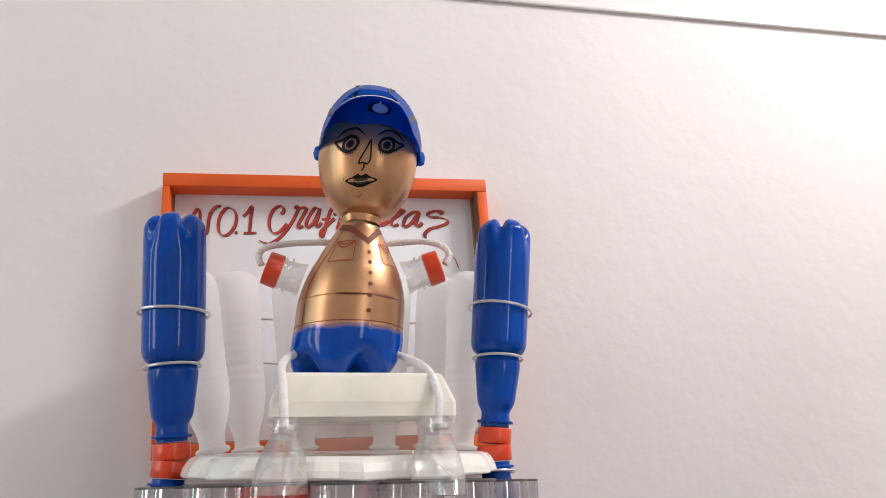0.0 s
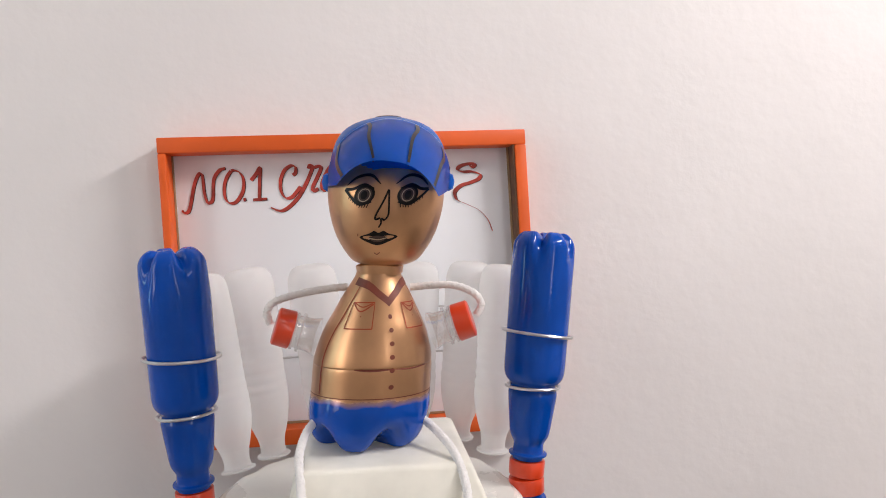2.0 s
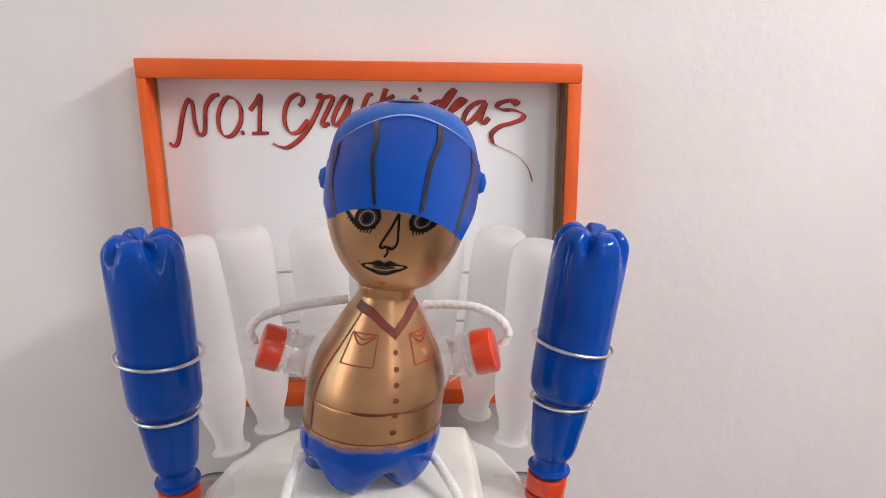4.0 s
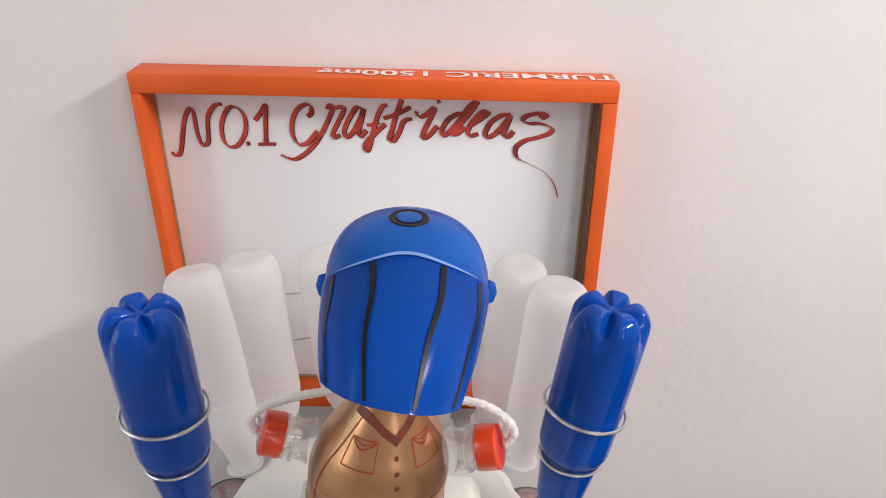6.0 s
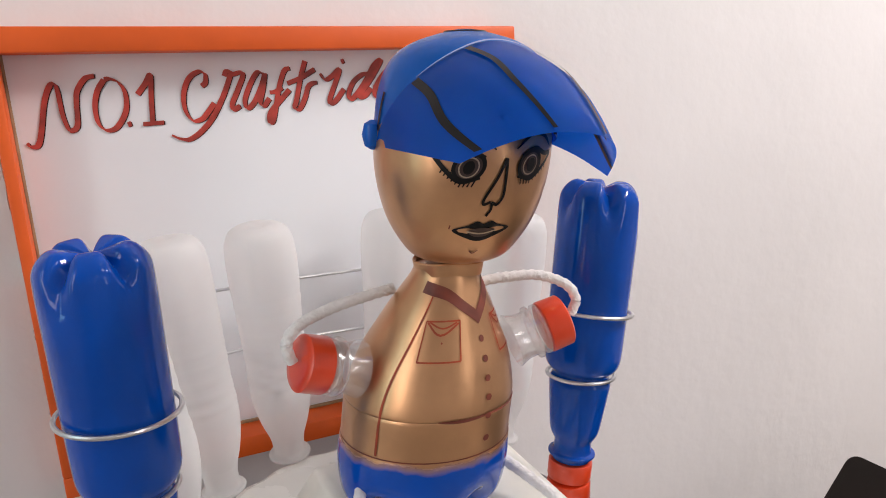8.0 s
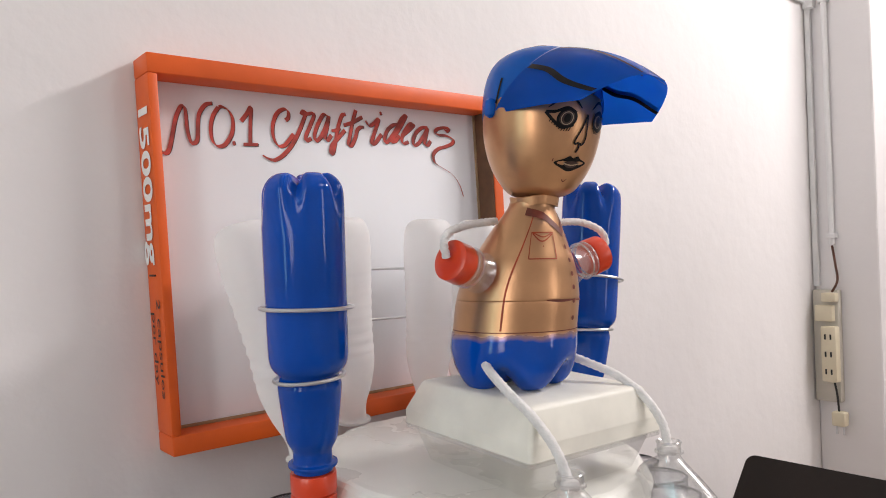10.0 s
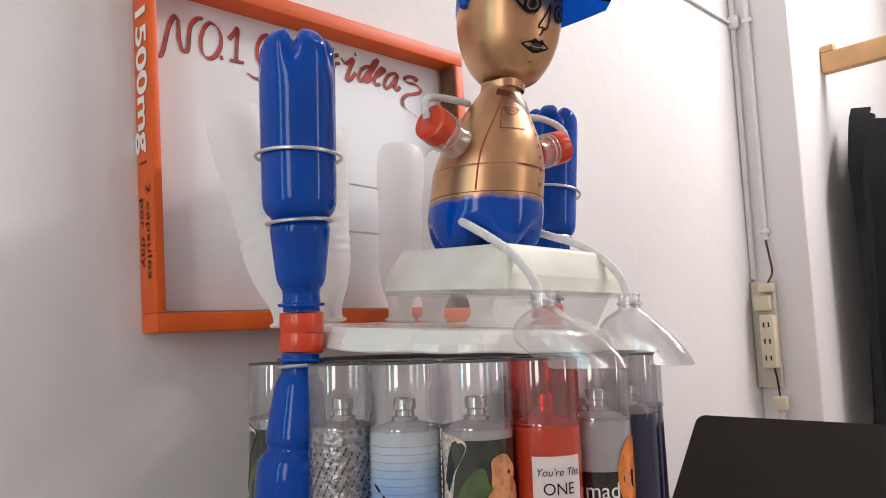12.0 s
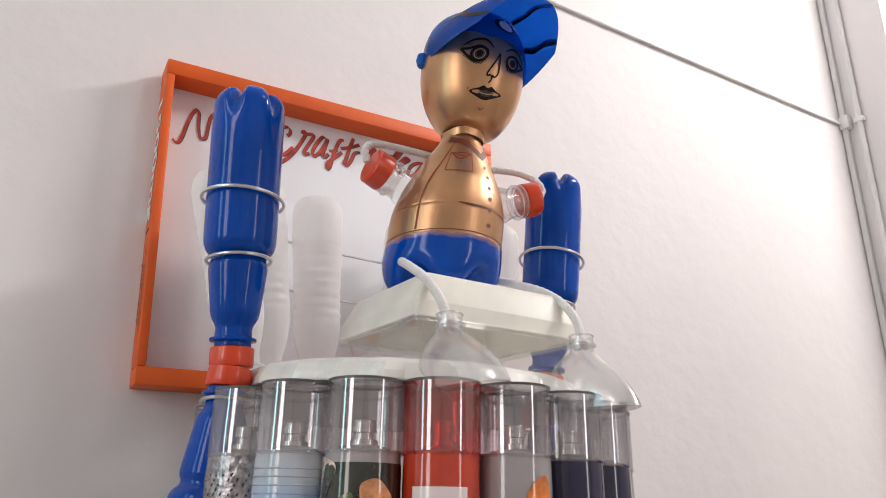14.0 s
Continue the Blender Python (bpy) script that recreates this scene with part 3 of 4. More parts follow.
solo("hanging_jacket", jk, JACKET, "black cloth jacket hanging on the pillar", "jacket")
rail = thing("wooden_rail", (1.01, -0.1, 1.48), "pale wooden hanging rail fixed to the pillar", "rail")
part("bar", block(1.006, 1.028, -0.62, -0.0955, 1.472, 1.509, 0.003), WOOD, rail)
part("end_peg", block(1.007, 1.027, -0.118, -0.0955, 1.5092, 1.522, 0.003), WOOD, rail)

# ---- laptop ----
laptop = thing("laptop", (0.5, -0.25, 0.70), "dark half-open laptop standing on a low table", "laptop")
lid = block(-0.0075, 0.0, -0.37, 0.0, 0.0, 0.248)
bmesh.ops.bevel(lid, geom=[e for e in lid.edges if abs((e.verts[0].co - e.verts[1].co).x) > 0.004], offset=0.011, segments=5, affect="EDGES", profile=0.5)
bmesh.ops.bevel(lid, geom=[e for e in lid.edges if e.calc_face_angle(0) > 1.0], offset=0.0015, segments=2, affect="EDGES")
lid.transform(Matrix.Translation((0.367, -0.068, 0.7225)) @ Matrix.Rotation(radians(40), 4, "Y"))
part("screen_lid", lid, LAPTOP, laptop)
part("keyboard_base", block(0.373, 0.621, -0.438, -0.068, 0.7095, 0.7220, 0.003), LAPTOP, laptop)

# ---- the plate and its ring of fragrance bottles ----
PC = Vector((0.010, -0.155, 0.0))


def crimp(a, z, r):
    k = max(0.0, min(1.0, (r - 0.098) / 0.012))
    facet = 0.5 - abs((a * 12 / math.pi + 0.25 * math.sin(3 * a)) % 1.0 - 0.5)
    return z + 0.0008 * k * math.sin(a * 9 + 2) * math.sin(a * 5), r + 0.0056 * k * facet - 0.0014 * k + 0.0007 * k * math.sin(a * 11 + 1)


# the plate leans: its rim rests on the disc at the front and rises towards the wall
PLATE_TILT = 0.06
plate_m = Matrix.Translation(PC + Vector((0, -0.111, 1.0078))) @ Matrix.Rotation(PLATE_TILT, 4, "X") @ Matrix.Translation((0, 0.111, 0))
plate_rows = [(0.0004, 0.1095), (0.0, 0.1120), (0.0010, 0.1124), (0.0050, 0.1112), (0.0100, 0.1085), (0.0124, 0.1060), (0.0134, 0.1030), (0.0130, 0.098), (0.0128, 0.05), (0.0128, 0.004)]
solo("paper_plate", lathe(plate_rows, 192, m=plate_m, shape=crimp, close_top=True), PLATE, "upturned white foil plate with a crimped rim", "plate", smooth=False)


def plate_z(y):
    """Height of the plate's top over y."""
    return 1.0078 + 0.0132 + PLATE_TILT * (y - PC.y + 0.111)


solo("base_disc", lathe([(1.0065, 0.004), (1.0065, 0.112), (1.0075, 0.112), (1.0075, 0.004)], 72, m=Matrix.Translation(PC), close_bottom=True, close_top=True), RIM_DARK, "thin grey disc under the plate, on the bottles", "disc")

PR, PH = 0.0196, 0.1523


def wrap(ob, r):
    """Bends flat lettering (x across, z up, at y = 0) round a bottle."""
    for v in ob.data.vertices:
        a = v.co.x / r
        v.co = Vector((r * math.sin(a), -r * math.cos(a), v.co.z))
    return ob


def on_bottle(r):
    return lambda u, v: Vector((r * math.sin(u / r), -r * math.cos(u / r), v))


def band(z0, z1, r, a0=-180, a1=180, seg=40):
    b = bmesh.new()
    for k in range(seg):
        c, d = radians(a0 + (a1 - a0) * k / seg), radians(a0 + (a1 - a0) * (k + 1) / seg)
        b.faces.new([b.verts.new((r * math.sin(t), -r * math.cos(t), z)) for t, z in ((c, z0), (d, z0), (d, z1), (c, z1))])
    bmesh.ops.remove_doubles(b, verts=b.verts, dist=1e-6)
    return b


def flat_text(name, text, size, x, z, material, parent, r, shear=0.0, squash=1.0, turn=0.0):
    m = Matrix.Translation((x, 0, z)) @ Matrix.Rotation(math.pi / 2, 4, "X") @ Matrix.Rotation(turn, 4, "Z")
    ob = lettering(name, text, size, m, material, parent, shear, squash)
    return wrap(ob, r)


def fragrance(angle, face, label, body_mat, cap_mat, top_mat, dress):
    """One spray bottle under its clear overcap, built at the origin and set on the ring."""
    bt = thing("perfume_bottle", (0, 0, 0), label, "perfume bottle", "perfume bottles under the plate")
    body = lathe(smooth_profile([(0.0, 0.017), (0.0015, PR - 0.0008), (0.004, PR - 0.0004), (0.06, PR - 0.0004), (0.1180, PR - 0.0004), (0.1220, PR - 0.002), (0.1250, 0.012), (0.1260, 0.009)], 3), 40, close_bottom=True, close_top=True)
    part("body", body, body_mat, bt)
    part("sprayer", lathe([(0.1262, 0.0074), (0.1285, 0.0074), (0.1290, 0.0054), (0.1318, 0.0052), (0.1324, 0.0063), (0.1372, 0.0063), (0.1384, 0.0055), (0.1387, 0.0030)], 24, close_bottom=True, close_top=True), top_mat, bt, "metallic sprayer head")
    cap = part("overcap", lathe([(0.1225, PR - 0.0006), (0.1230, PR), (0.1575, PR), (0.1579, PR - 0.0006), (0.1579, 0.0)], 40), cap_mat, bt, "clear overcap")
    part("rim", lathe([(0.1568, PR + 0.0002), (0.1581, PR + 0.0003), (0.1582, PR - 0.0012)], 40), RIM_DARK, cap)
    part("seam", lathe([(0.1215, PR + 0.0001), (0.1223, PR + 0.0004), (0.1231, PR + 0.0001)], 40), cap_mat, cap)
    if dress:
        dress(bt)
    c = PC + Vector((math.cos(radians(angle)), math.sin(radians(angle)), 0)) * 0.122
    bt.matrix_basis = Matrix.Translation((c.x, c.y, 0.8482)) @ Matrix.Rotation(radians(face + 90), 4, "Z")
    return bt


LR = PR - 0.0001
BLUE_MIST = tinted_by_height("pale_blue_mist", ((0.0, (0.06, 0.20, 0.62)), (0.45, (0.10, 0.27, 0.66)), (0.68, (0.33, 0.47, 0.70)), (0.85, (0.50, 0.56, 0.64)), (1.0, (0.45, 0.46, 0.48))), 0.2)
PURPLE = paint("violet_liquid", (0.008, 0.006, 0.045), 0.15, vary=0.15, coat=0.7)
RED_LIQ = paint("red_liquid", (0.52, 0.045, 0.016), 0.08, vary=0.15, coat=0.6)
GREY_LIQ = paint("grey_liquid", (0.36, 0.33, 0.34), 0.11, vary=0.12, coat=0.7)
SILVER_WRAP = paint("silver_glitter_wrap", (0.36, 0.345, 0.36), 0.22, metal=0.75, vary=0.5, scale=300, bump=0.7, bump_scale=260, distance=0.002, coat=0.7)
BLACK_LAB = paint("black_label", (0.012, 0.011, 0.012), 0.11, vary=0.2, coat=0.7)
PINK_LAB = paint("blush_label", (0.80, 0.70, 0.70), 0.16, vary=0.05, coat=0.7)
PETAL = paint("peach_petal", (0.70, 0.30, 0.13), 0.11, vary=0.4, scale=150, coat=0.7)
PETAL_ORANGE = paint("orange_petal", (0.72, 0.20, 0.03), 0.11, vary=0.35, scale=150, coat=0.7)
CREAM_LACE = paint("cream_lace", (0.70, 0.58, 0.50), 0.11, vary=0.45, scale=380, coat=0.7)
LEAF = paint("green_leaf_print", (0.07, 0.12, 0.035), 0.11, vary=0.5, scale=70, coat=0.7)
DARK_PRINT = paint("dark_print", (0.03, 0.035, 0.025), 0.11, vary=0.5, scale=60, coat=0.7)


def dress_silver(bt):
    part("wrap", band(0.004, 0.114, LR), SILVER_WRAP, bt, "silver glitter wrap")
    b, rnd = bmesh.new(), random.Random(3)
    for line in range(27):
        u0 = -0.070 + line * 0.0045
        for k in range(44):
            v = 0.008 + k * 0.0024
            u = u0 + k * 0.0013
            if rnd.random() < 0.82 and abs(u) < 0.056:
                stroke(on_bottle(LR + 0.0002), [(u, v), (u + 0.0007, v + 0.0015 * rnd.uniform(0.5, 1.2))], 0.0007 * rnd.uniform(0.6, 1.3), b, 0, 1)
    part("dashes", b, BLACK_LAB, bt, "black dashed print")


def dress_blue(bt):
    for k in range(8):
        z = 0.114 - k * 0.0040
        part("ring_line", lathe([(z, LR - 0.0004), (z + 0.0006, LR + 0.0003), (z + 0.0012, LR - 0.0004)], 40), BLUE_MIST, bt)
    flat_text("script", "beautiful\nday", 0.019, -0.010, 0.056, INK_BLACK, bt, LR + 0.0003, shear=0.35, turn=1.15)


def dress_floral(bt):
    part("print_panel", band(0.004, 0.1170, LR), DARK_PRINT, bt, "dark floral print")
    b = bmesh.new()
    put = on_bottle(LR + 0.0003)
    blob(put, [(-0.006, 0.0550), (0.002, 0.0680), (0.008, 0.0870), (0.006, 0.1030), (-0.004, 0.0970), (-0.010, 0.0810)], b, 0)
    blob(on_bottle(LR + 0.0005), [(-0.004, 0.0790), (0.010, 0.0830), (0.011, 0.0930), (0.0, 0.0950)], b, 0)
    part("leaf", b, LEAF, bt)
    b = bmesh.new()
    blob(put, [(-0.034, 0.0700), (-0.022, 0.0760), (-0.013, 0.0860), (-0.010, 0.1000), (-0.004, 0.1165), (-0.034, 0.1168)], b, 0)
    part("lace", b, CREAM_LACE, bt)
    for n, (cx, cz, r) in enumerate(((0.017, 0.1000, 0.0085), (0.021, 0.0880, 0.009), (0.014, 0.0870, 0.0065), (0.012, 0.0790, 0.007), (0.021, 0.0760, 0.008))):
        b = bmesh.new()
        blob(on_bottle(LR + 0.0005 + 0.0002 * n), [(cx + r * math.cos(t) * (1 + 0.18 * math.cos(3 * t + n)), cz + 1.15 * r * math.sin(t)) for t in [k * 0.785 for k in range(8)]], b, 0)
        part("petal", b, PETAL, bt)
    part("name_panel", band(0.012, 0.054, LR + 0.0016, -38, 38), DARK_PRINT, bt, "dark name panel")
    for z in (0.0535, 0.0125):
        part("gilt_line", band(z, z + 0.0006, LR + 0.0018, -38, 38), PETAL, bt)


def dress_red(bt):
    part("label", band(0.022, 0.1065, LR, -42, 42), PINK_LAB, bt, "blush paper label")
    r = LR + 0.0003
    flat_text("script", "You're The", 0.0056, 0.0, 0.0982, INK_BLACK, bt, r, shear=0.25)
    flat_text("print", "ONE", 0.0086, 0.0, 0.0895, INK_BLACK, bt, r)
    part("bar", band(0.0822, 0.0831, r, -24, 24), GREY_LIQ, bt)
    part("bar", band(0.0782, 0.0785, r, -22, 22), INK_BLACK, bt)
    flat_text("print", "FINE FRAGRANCE MIST", 0.0026, 0.0, 0.0735, INK_BLACK, bt, r)


def dress_mad(bt):
    part("label", band(0.004, 0.0940, LR, -180, 180), BLACK_LAB, bt, "black wrap label")
    r = LR + 0.0003
    flat_text("print", "mad", 0.0125, 0.002, 0.0838, WHITE_INK, bt, r, squash=0.95, )
    flat_text("print", "about", 0.0095, 0.002, 0.0742, WHITE_INK, bt, r, squash=0.95)
    flat_text("print", "you", 0.0095, 0.002, 0.0650, WHITE_INK, bt, r, squash=0.95)
    b = bmesh.new()
    blob(on_bottle(LR + 0.0004), [(0.018, 0.0710), (0.012, 0.0830), (0.0115, 0.0970), (0.017, 0.1090), (0.027, 0.1110), (0.028, 0.0810), (0.022, 0.0690)], b, 0)
    part("petal", b, PETAL_ORANGE, bt)


def dress_purple(bt):
    b = bmesh.new()
    blob(on_bottle(LR + 0.0003), [(0.016, 0.04), (0.019, 0.060), (0.022, 0.095), (0.027, 0.100), (0.028, 0.05), (0.022, 0.038)], b, 0)
    part("shard_print", b, SILVER_WRAP, bt)


def dress_plain(bt):
    part("label", band(0.02, 0.08, LR, -60, 60), PINK_LAB, bt, "pale paper label")


fragrance(194, 200, "silver glitter spray bottle with black dashes, clear cap", SILVER_WRAP, CLEAR_GREY, SILVER, dress_silver)
fragrance(212.5, 205, "pale blue spray bottle with ringed shoulder, clear cap", BLUE_MIST, CLEAR_GREY, SILVER, dress_blue)
fragrance(231, 216, "dark floral spray bottle with peach petals, clear cap", GREY_LIQ, CLEAR_GREY, SILVER, dress_floral)
fragrance(249.5, 238, "red spray bottle with a blush label", RED_LIQ, CLEAR_RED, SILVER, dress_red)
fragrance(268, 214, "grey spray bottle with a black label, orange flower", GREY_LIQ, CLEAR_GREY, SILVER, dress_mad)
fragrance(286.5, 230, "dark violet spray bottle with a clear cap", PURPLE, CLEAR_GREY, SILVER, dress_purple)
fragrance(305, 250, "dark violet spray bottle with silver print", PURPLE, CLEAR_GREY, SILVER, dress_purple)
fragrance(323.5, 320, "grey spray bottle with a pale label", GREY_LIQ, CLEAR_GREY, SILVER, dress_plain)
fragrance(342, 340, "pale blue spray bottle with a pale label", BLUE_MIST, CLEAR_GREY, SILVER, dress_plain)
fragrance(156, 200, "silver spray bottle behind the blue column, clear cap", SILVER_WRAP, CLEAR_GREY, SILVER, dress_floral)
fragrance(24, 0, "grey spray bottle behind the blue column, clear cap", GREY_LIQ, CLEAR_GREY, SILVER, dress_plain)

# ---- blue bottle columns ----
BLUE_ROWS = [(0.0127, 0.0112), (0.0152, 0.0112), (0.0157, 0.0138), (0.0175, 0.0140), (0.0181, 0.0116), (0.0215, 0.0112), (0.0250, 0.0114), (0.0300, 0.0140), (0.0345, 0.0151), (0.042, 0.0160), (0.052, 0.0172), (0.0610, 0.0181), (0.0640, 0.0178), (0.0665, 0.0170), (0.0690, 0.0174), (0.0720, 0.0202), (0.0765, 0.0221), (0.086, 0.0227), (0.122, 0.0230), (0.152, 0.0232), (0.168, 0.0231), (0.1745, 0.0222), (0.1795, 0.0188), (0.1820, 0.0142), (0.1805, 0.0080), (0.1785, 0.003)]


def petals(a, z, r):
    k = max(0.0, min(1.0, (z - 0.155) / 0.022))
    if r < 0.0185 and z > 0.173:
        k = max(k, 1.0)
    g = (0.5 - 0.5 * math.cos(5 * a)) ** 4
    return z - 0.0065 * g * (k ** 2) * min(1, r / 0.012), r * (1 - 0.17 * g * k * min(1, r / 0.012))


def blue_column():
    col = thing("blue_bottle", (0, 0, 0), "glossy blue painted plastic bottle standing on its cap", "bottle", "blue bottle columns")
    part("bottle_body", lathe(smooth_profile(BLUE_ROWS, 3), 70, shape=petals, close_bottom=True, close_top=True), BLUE, col)
    cap = bmesh.new()

    def ribs(a, z, r):
        return z, r + (0.00018 * math.sin(a * 60) if 0.002 < z < 0.011 else 0)

    lathe([(0.0002, 0.0118), (0.0006, 0.0128), (0.002, 0.0132), (0.0112, 0.0132), (0.0119, 0.0128), (0.0122, 0.0112)], 120, cap, shape=ribs, close_bottom=True, close_top=True)
    part("screw_cap", cap, CAPRED, col, "orange red screw cap")
    return col


def between(foot, tip, spin=0.0, flip=False):
    foot, tip = Vector(foot), Vector(tip)
    q = (tip - foot).to_track_quat("Z", "Y").to_matrix().to_4x4()
    return Matrix.Translation(foot) @ q @ Matrix.Rotation(radians(spin), 4, "Z")


column = blue_column()
LEFT_FOOT, LEFT_TIP = (-0.1126, -0.1494, 1.0248), (-0.1233, -0.1615, 1.2082)
RIGHT_FOOT, RIGHT_TIP = (0.1262, -0.1489, 1.0330), (0.1422, -0.1511, 1.2139)
column.matrix_basis = between(LEFT_FOOT, LEFT_TIP, 20)
copy_thing(column, between(RIGHT_FOOT, RIGHT_TIP, -14))
low = copy_thing(column, between((-0.1126, -0.1494, 1.0244), (-0.1235, -0.149, 0.8485), 30))
tagged(low, "glossy blue painted bottle standing upright on the table")
low = copy_thing(column, between((0.1262, -0.1489, 1.0326), (0.1330, -0.146, 0.852), 10))
tagged(low, "glossy blue painted bottle standing upright on the table")


def wire_loop(name, centre, r, axis, label):
    q = Vector(axis).to_track_quat("Z", "Y").to_matrix()
    pts = [Vector(centre) + q @ Vector((r * math.cos(t), r * math.sin(t), 0)) for t in [2 * math.pi * k / 48 for k in range(48)]]
    return solo(name, tube(pts, 0.00115, 8, closed=True), WIRE, label, "wire", "wire rings")


for foot, tip in ((LEFT_FOOT, LEFT_TIP), (RIGHT_FOOT, RIGHT_TIP)):
    ax = Vector(tip) - Vector(foot)
    for h, r, w in ((0.1065, 0.0258, 0.06), (0.0668, 0.0198, -0.03)):
        c = Vector(foot) + ax.normalized() * h
        wire_loop("wire_ring", c, r, ax.normalized() + Vector((w, 0.05, 0)), "bent aluminium wire ring round a blue bottle")
    wire_loop("wire_ring", Vector(foot) - Vector((0, 0, 0.0205)), 0.0148, (0, 0.06, 1), "bent aluminium wire ring round a bottle neck")

# ---- frosted bottles behind the doll ----
FROST_ROWS = [(0.0, 0.0100), (0.001, 0.0130), (0.003, 0.0130), (0.0045, 0.0104), (0.011, 0.0100), (0.018, 0.0112), (0.030, 0.0150), (0.045, 0.0180), (0.06, 0.0190), (0.075, 0.0188), (0.10, 0.0195), (0.13, 0.0206), (0.150, 0.0206), (0.159, 0.0194), (0.1655, 0.0160), (0.168, 0.0095), (0.1665, 0.003)]
FROST_ROWS = [(z * 0.93, r) for z, r in FROST_ROWS]


def ribbed(a, z, r):
    k = max(0.0, min(1.0, (z - 0.050) / 0.006, (0.118 - z) / 0.006))
    soft = 0.35 + 0.65 * max(0.0, math.cos(a - 5.6))
    return z, r - 0.0011 * k * soft * (0.5 + 0.5 * math.sin(z * 2 * math.pi / 0.0085))


def frost_bottle():
    fb = thing("frosted_bottle", (0, 0, 0), "frosted white plastic bottle standing upside down on the plate", "bottle", "frosted bottles behind the doll")
    part("bottle_body", lathe(smooth_profile(FROST_ROWS[5:], 9), 44, shape=ribbed, close_top=True), FROST, fb)
    part("neck", lathe(smooth_profile(FROST_ROWS[:6], 3), 44, close_bottom=True), FROST, fb)
    return fb


fb = frost_bottle()
places = [((x, y, plate_z(y) + 0.0006), tip, spin) for x, y, tip, spin in (
    (-0.0900, -0.100, (-0.1195, -0.078, 1.172), 0), (-0.0660, -0.070, (-0.0870, -0.065, 1.188), 10), (-0.0200, -0.046, (-0.0350, -0.058, 1.191), 0),
    (0.0500, -0.050, (0.0542, -0.0505, 1.188), 40), (0.0900, -0.047, (0.1014, -0.0605, 1.187), 20), (0.1130, -0.086, (0.1260, -0.0855, 1.184), 60))]
fb.matrix_basis = between(*places[0])
for foot, tip, spin in places[1:]:
    copy_thing(fb, between(foot, tip, spin))
for z in (1.151, 1.111):
    pts = [Vector((p[0][0] + (p[1][0] - p[0][0]) * (z - 1.034) / 0.155, p[0][1] + (p[1][1] - p[0][1]) * (z - 1.034) / 0.155 + 0.010, z)) for p in places]
    solo("wire_tie", tube(spline(pts, 8), 0.00095, 8), WIRE, "straight aluminium wire tying the frosted bottles together", "wire", "wire ties")

# ---- food box on the plate ----
box = thing("food_box", (0.02, -0.195, 1.0195), "white and clear plastic food box, upside down on the plate", "box")


def tray(x0, x1, y0, y1, z0, inset, z1, rnd=0.006, top=True, turn=0.0, centre=(0.0, 0.0)):
    """A tapered tray: rounded rectangle at z0, drawn in by inset at z1."""
    b, rings = bmesh.new(), []
    for z, d in ((z0, 0.0), (z0 + 0.0012, 0.0), (z1 - 0.003 * (1 if z1 > z0 else -1), inset * 0.95), (z1 - 0.0008 * (1 if z1 > z0 else -1), inset + 0.0008), (z1, inset + 0.003)):
        ring = []
        for cx, cy, a0 in ((x1 - d - rnd, y1 - d - rnd, 0), (x0 + d + rnd, y1 - d - rnd, 90), (x0 + d + rnd, y0 + d + rnd, 180), (x1 - d - rnd, y0 + d + rnd, 270)):
            for k in range(6):
                a = radians(a0 + k * 18)
                ring.append(b.verts.new((cx + rnd * math.cos(a), cy + rnd * math.sin(a), z)))
        rings.append(ring)
    for i in range(len(rings) - 1):
        for k in range(24):
            b.faces.new((rings[i][k], rings[i][(k + 1) % 24], rings[i + 1][(k + 1) % 24], rings[i + 1][k]))
    if top:
        b.faces.new(rings[-1])
    return b


lid_bm, lid_rings = bmesh.new(), []
for z, d in ((1.0462, -0.0002), (1.0466, 0.0), (1.0552, 0.0), (1.0558, 0.0002), (1.0715, 0.0068), (1.0732, 0.0078), (1.0742, 0.0095), (1.0745, 0.0120)):
    ring = []
    for cx, cy, a0 in ((0.0745 - d, -0.1425 - d, 0), (-0.0375 + d, -0.1425 - d, 90), (-0.0375 + d, -0.2495 + d, 180), (0.0745 - d, -0.2495 + d, 270)):
        ring += [lid_bm.verts.new((cx + 0.003 * math.cos(radians(a0 + k * 18)), cy + 0.003 * math.sin(radians(a0 + k * 18)), z)) for k in range(6)]
    lid_rings.append(ring)
for r0, r1 in zip(lid_rings, lid_rings[1:]):
    for k in range(24):
        lid_bm.faces.new((r0[k], r0[(k + 1) % 24], r1[(k + 1) % 24], r1[k]))
lid_bm.faces.new(lid_rings[-1])
part("lid", lid_bm, BOXWHITE, box, "cream white plastic lid with an upright band")
part("lid_rim", tray(-0.0408, 0.0778, -0.2528, -0.1392, 1.0456, 0.0003, 1.0464, rnd=0.003, top=False), CLEAR_BOX, box, "clear flanged rim")
part("base", tray(-0.037, 0.074, -0.249, -0.143, 1.0456, 0.008, 1.0206, rnd=0.004), CLEAR_BOX, box, "clear plastic base")
box.matrix_basis = Matrix.Translation((0, -0.249, 1.0456)) @ Matrix.Rotation(0.055, 4, "X") @ Matrix.Translation((0, 0.249, -1.0460)) @ box.matrix_basis

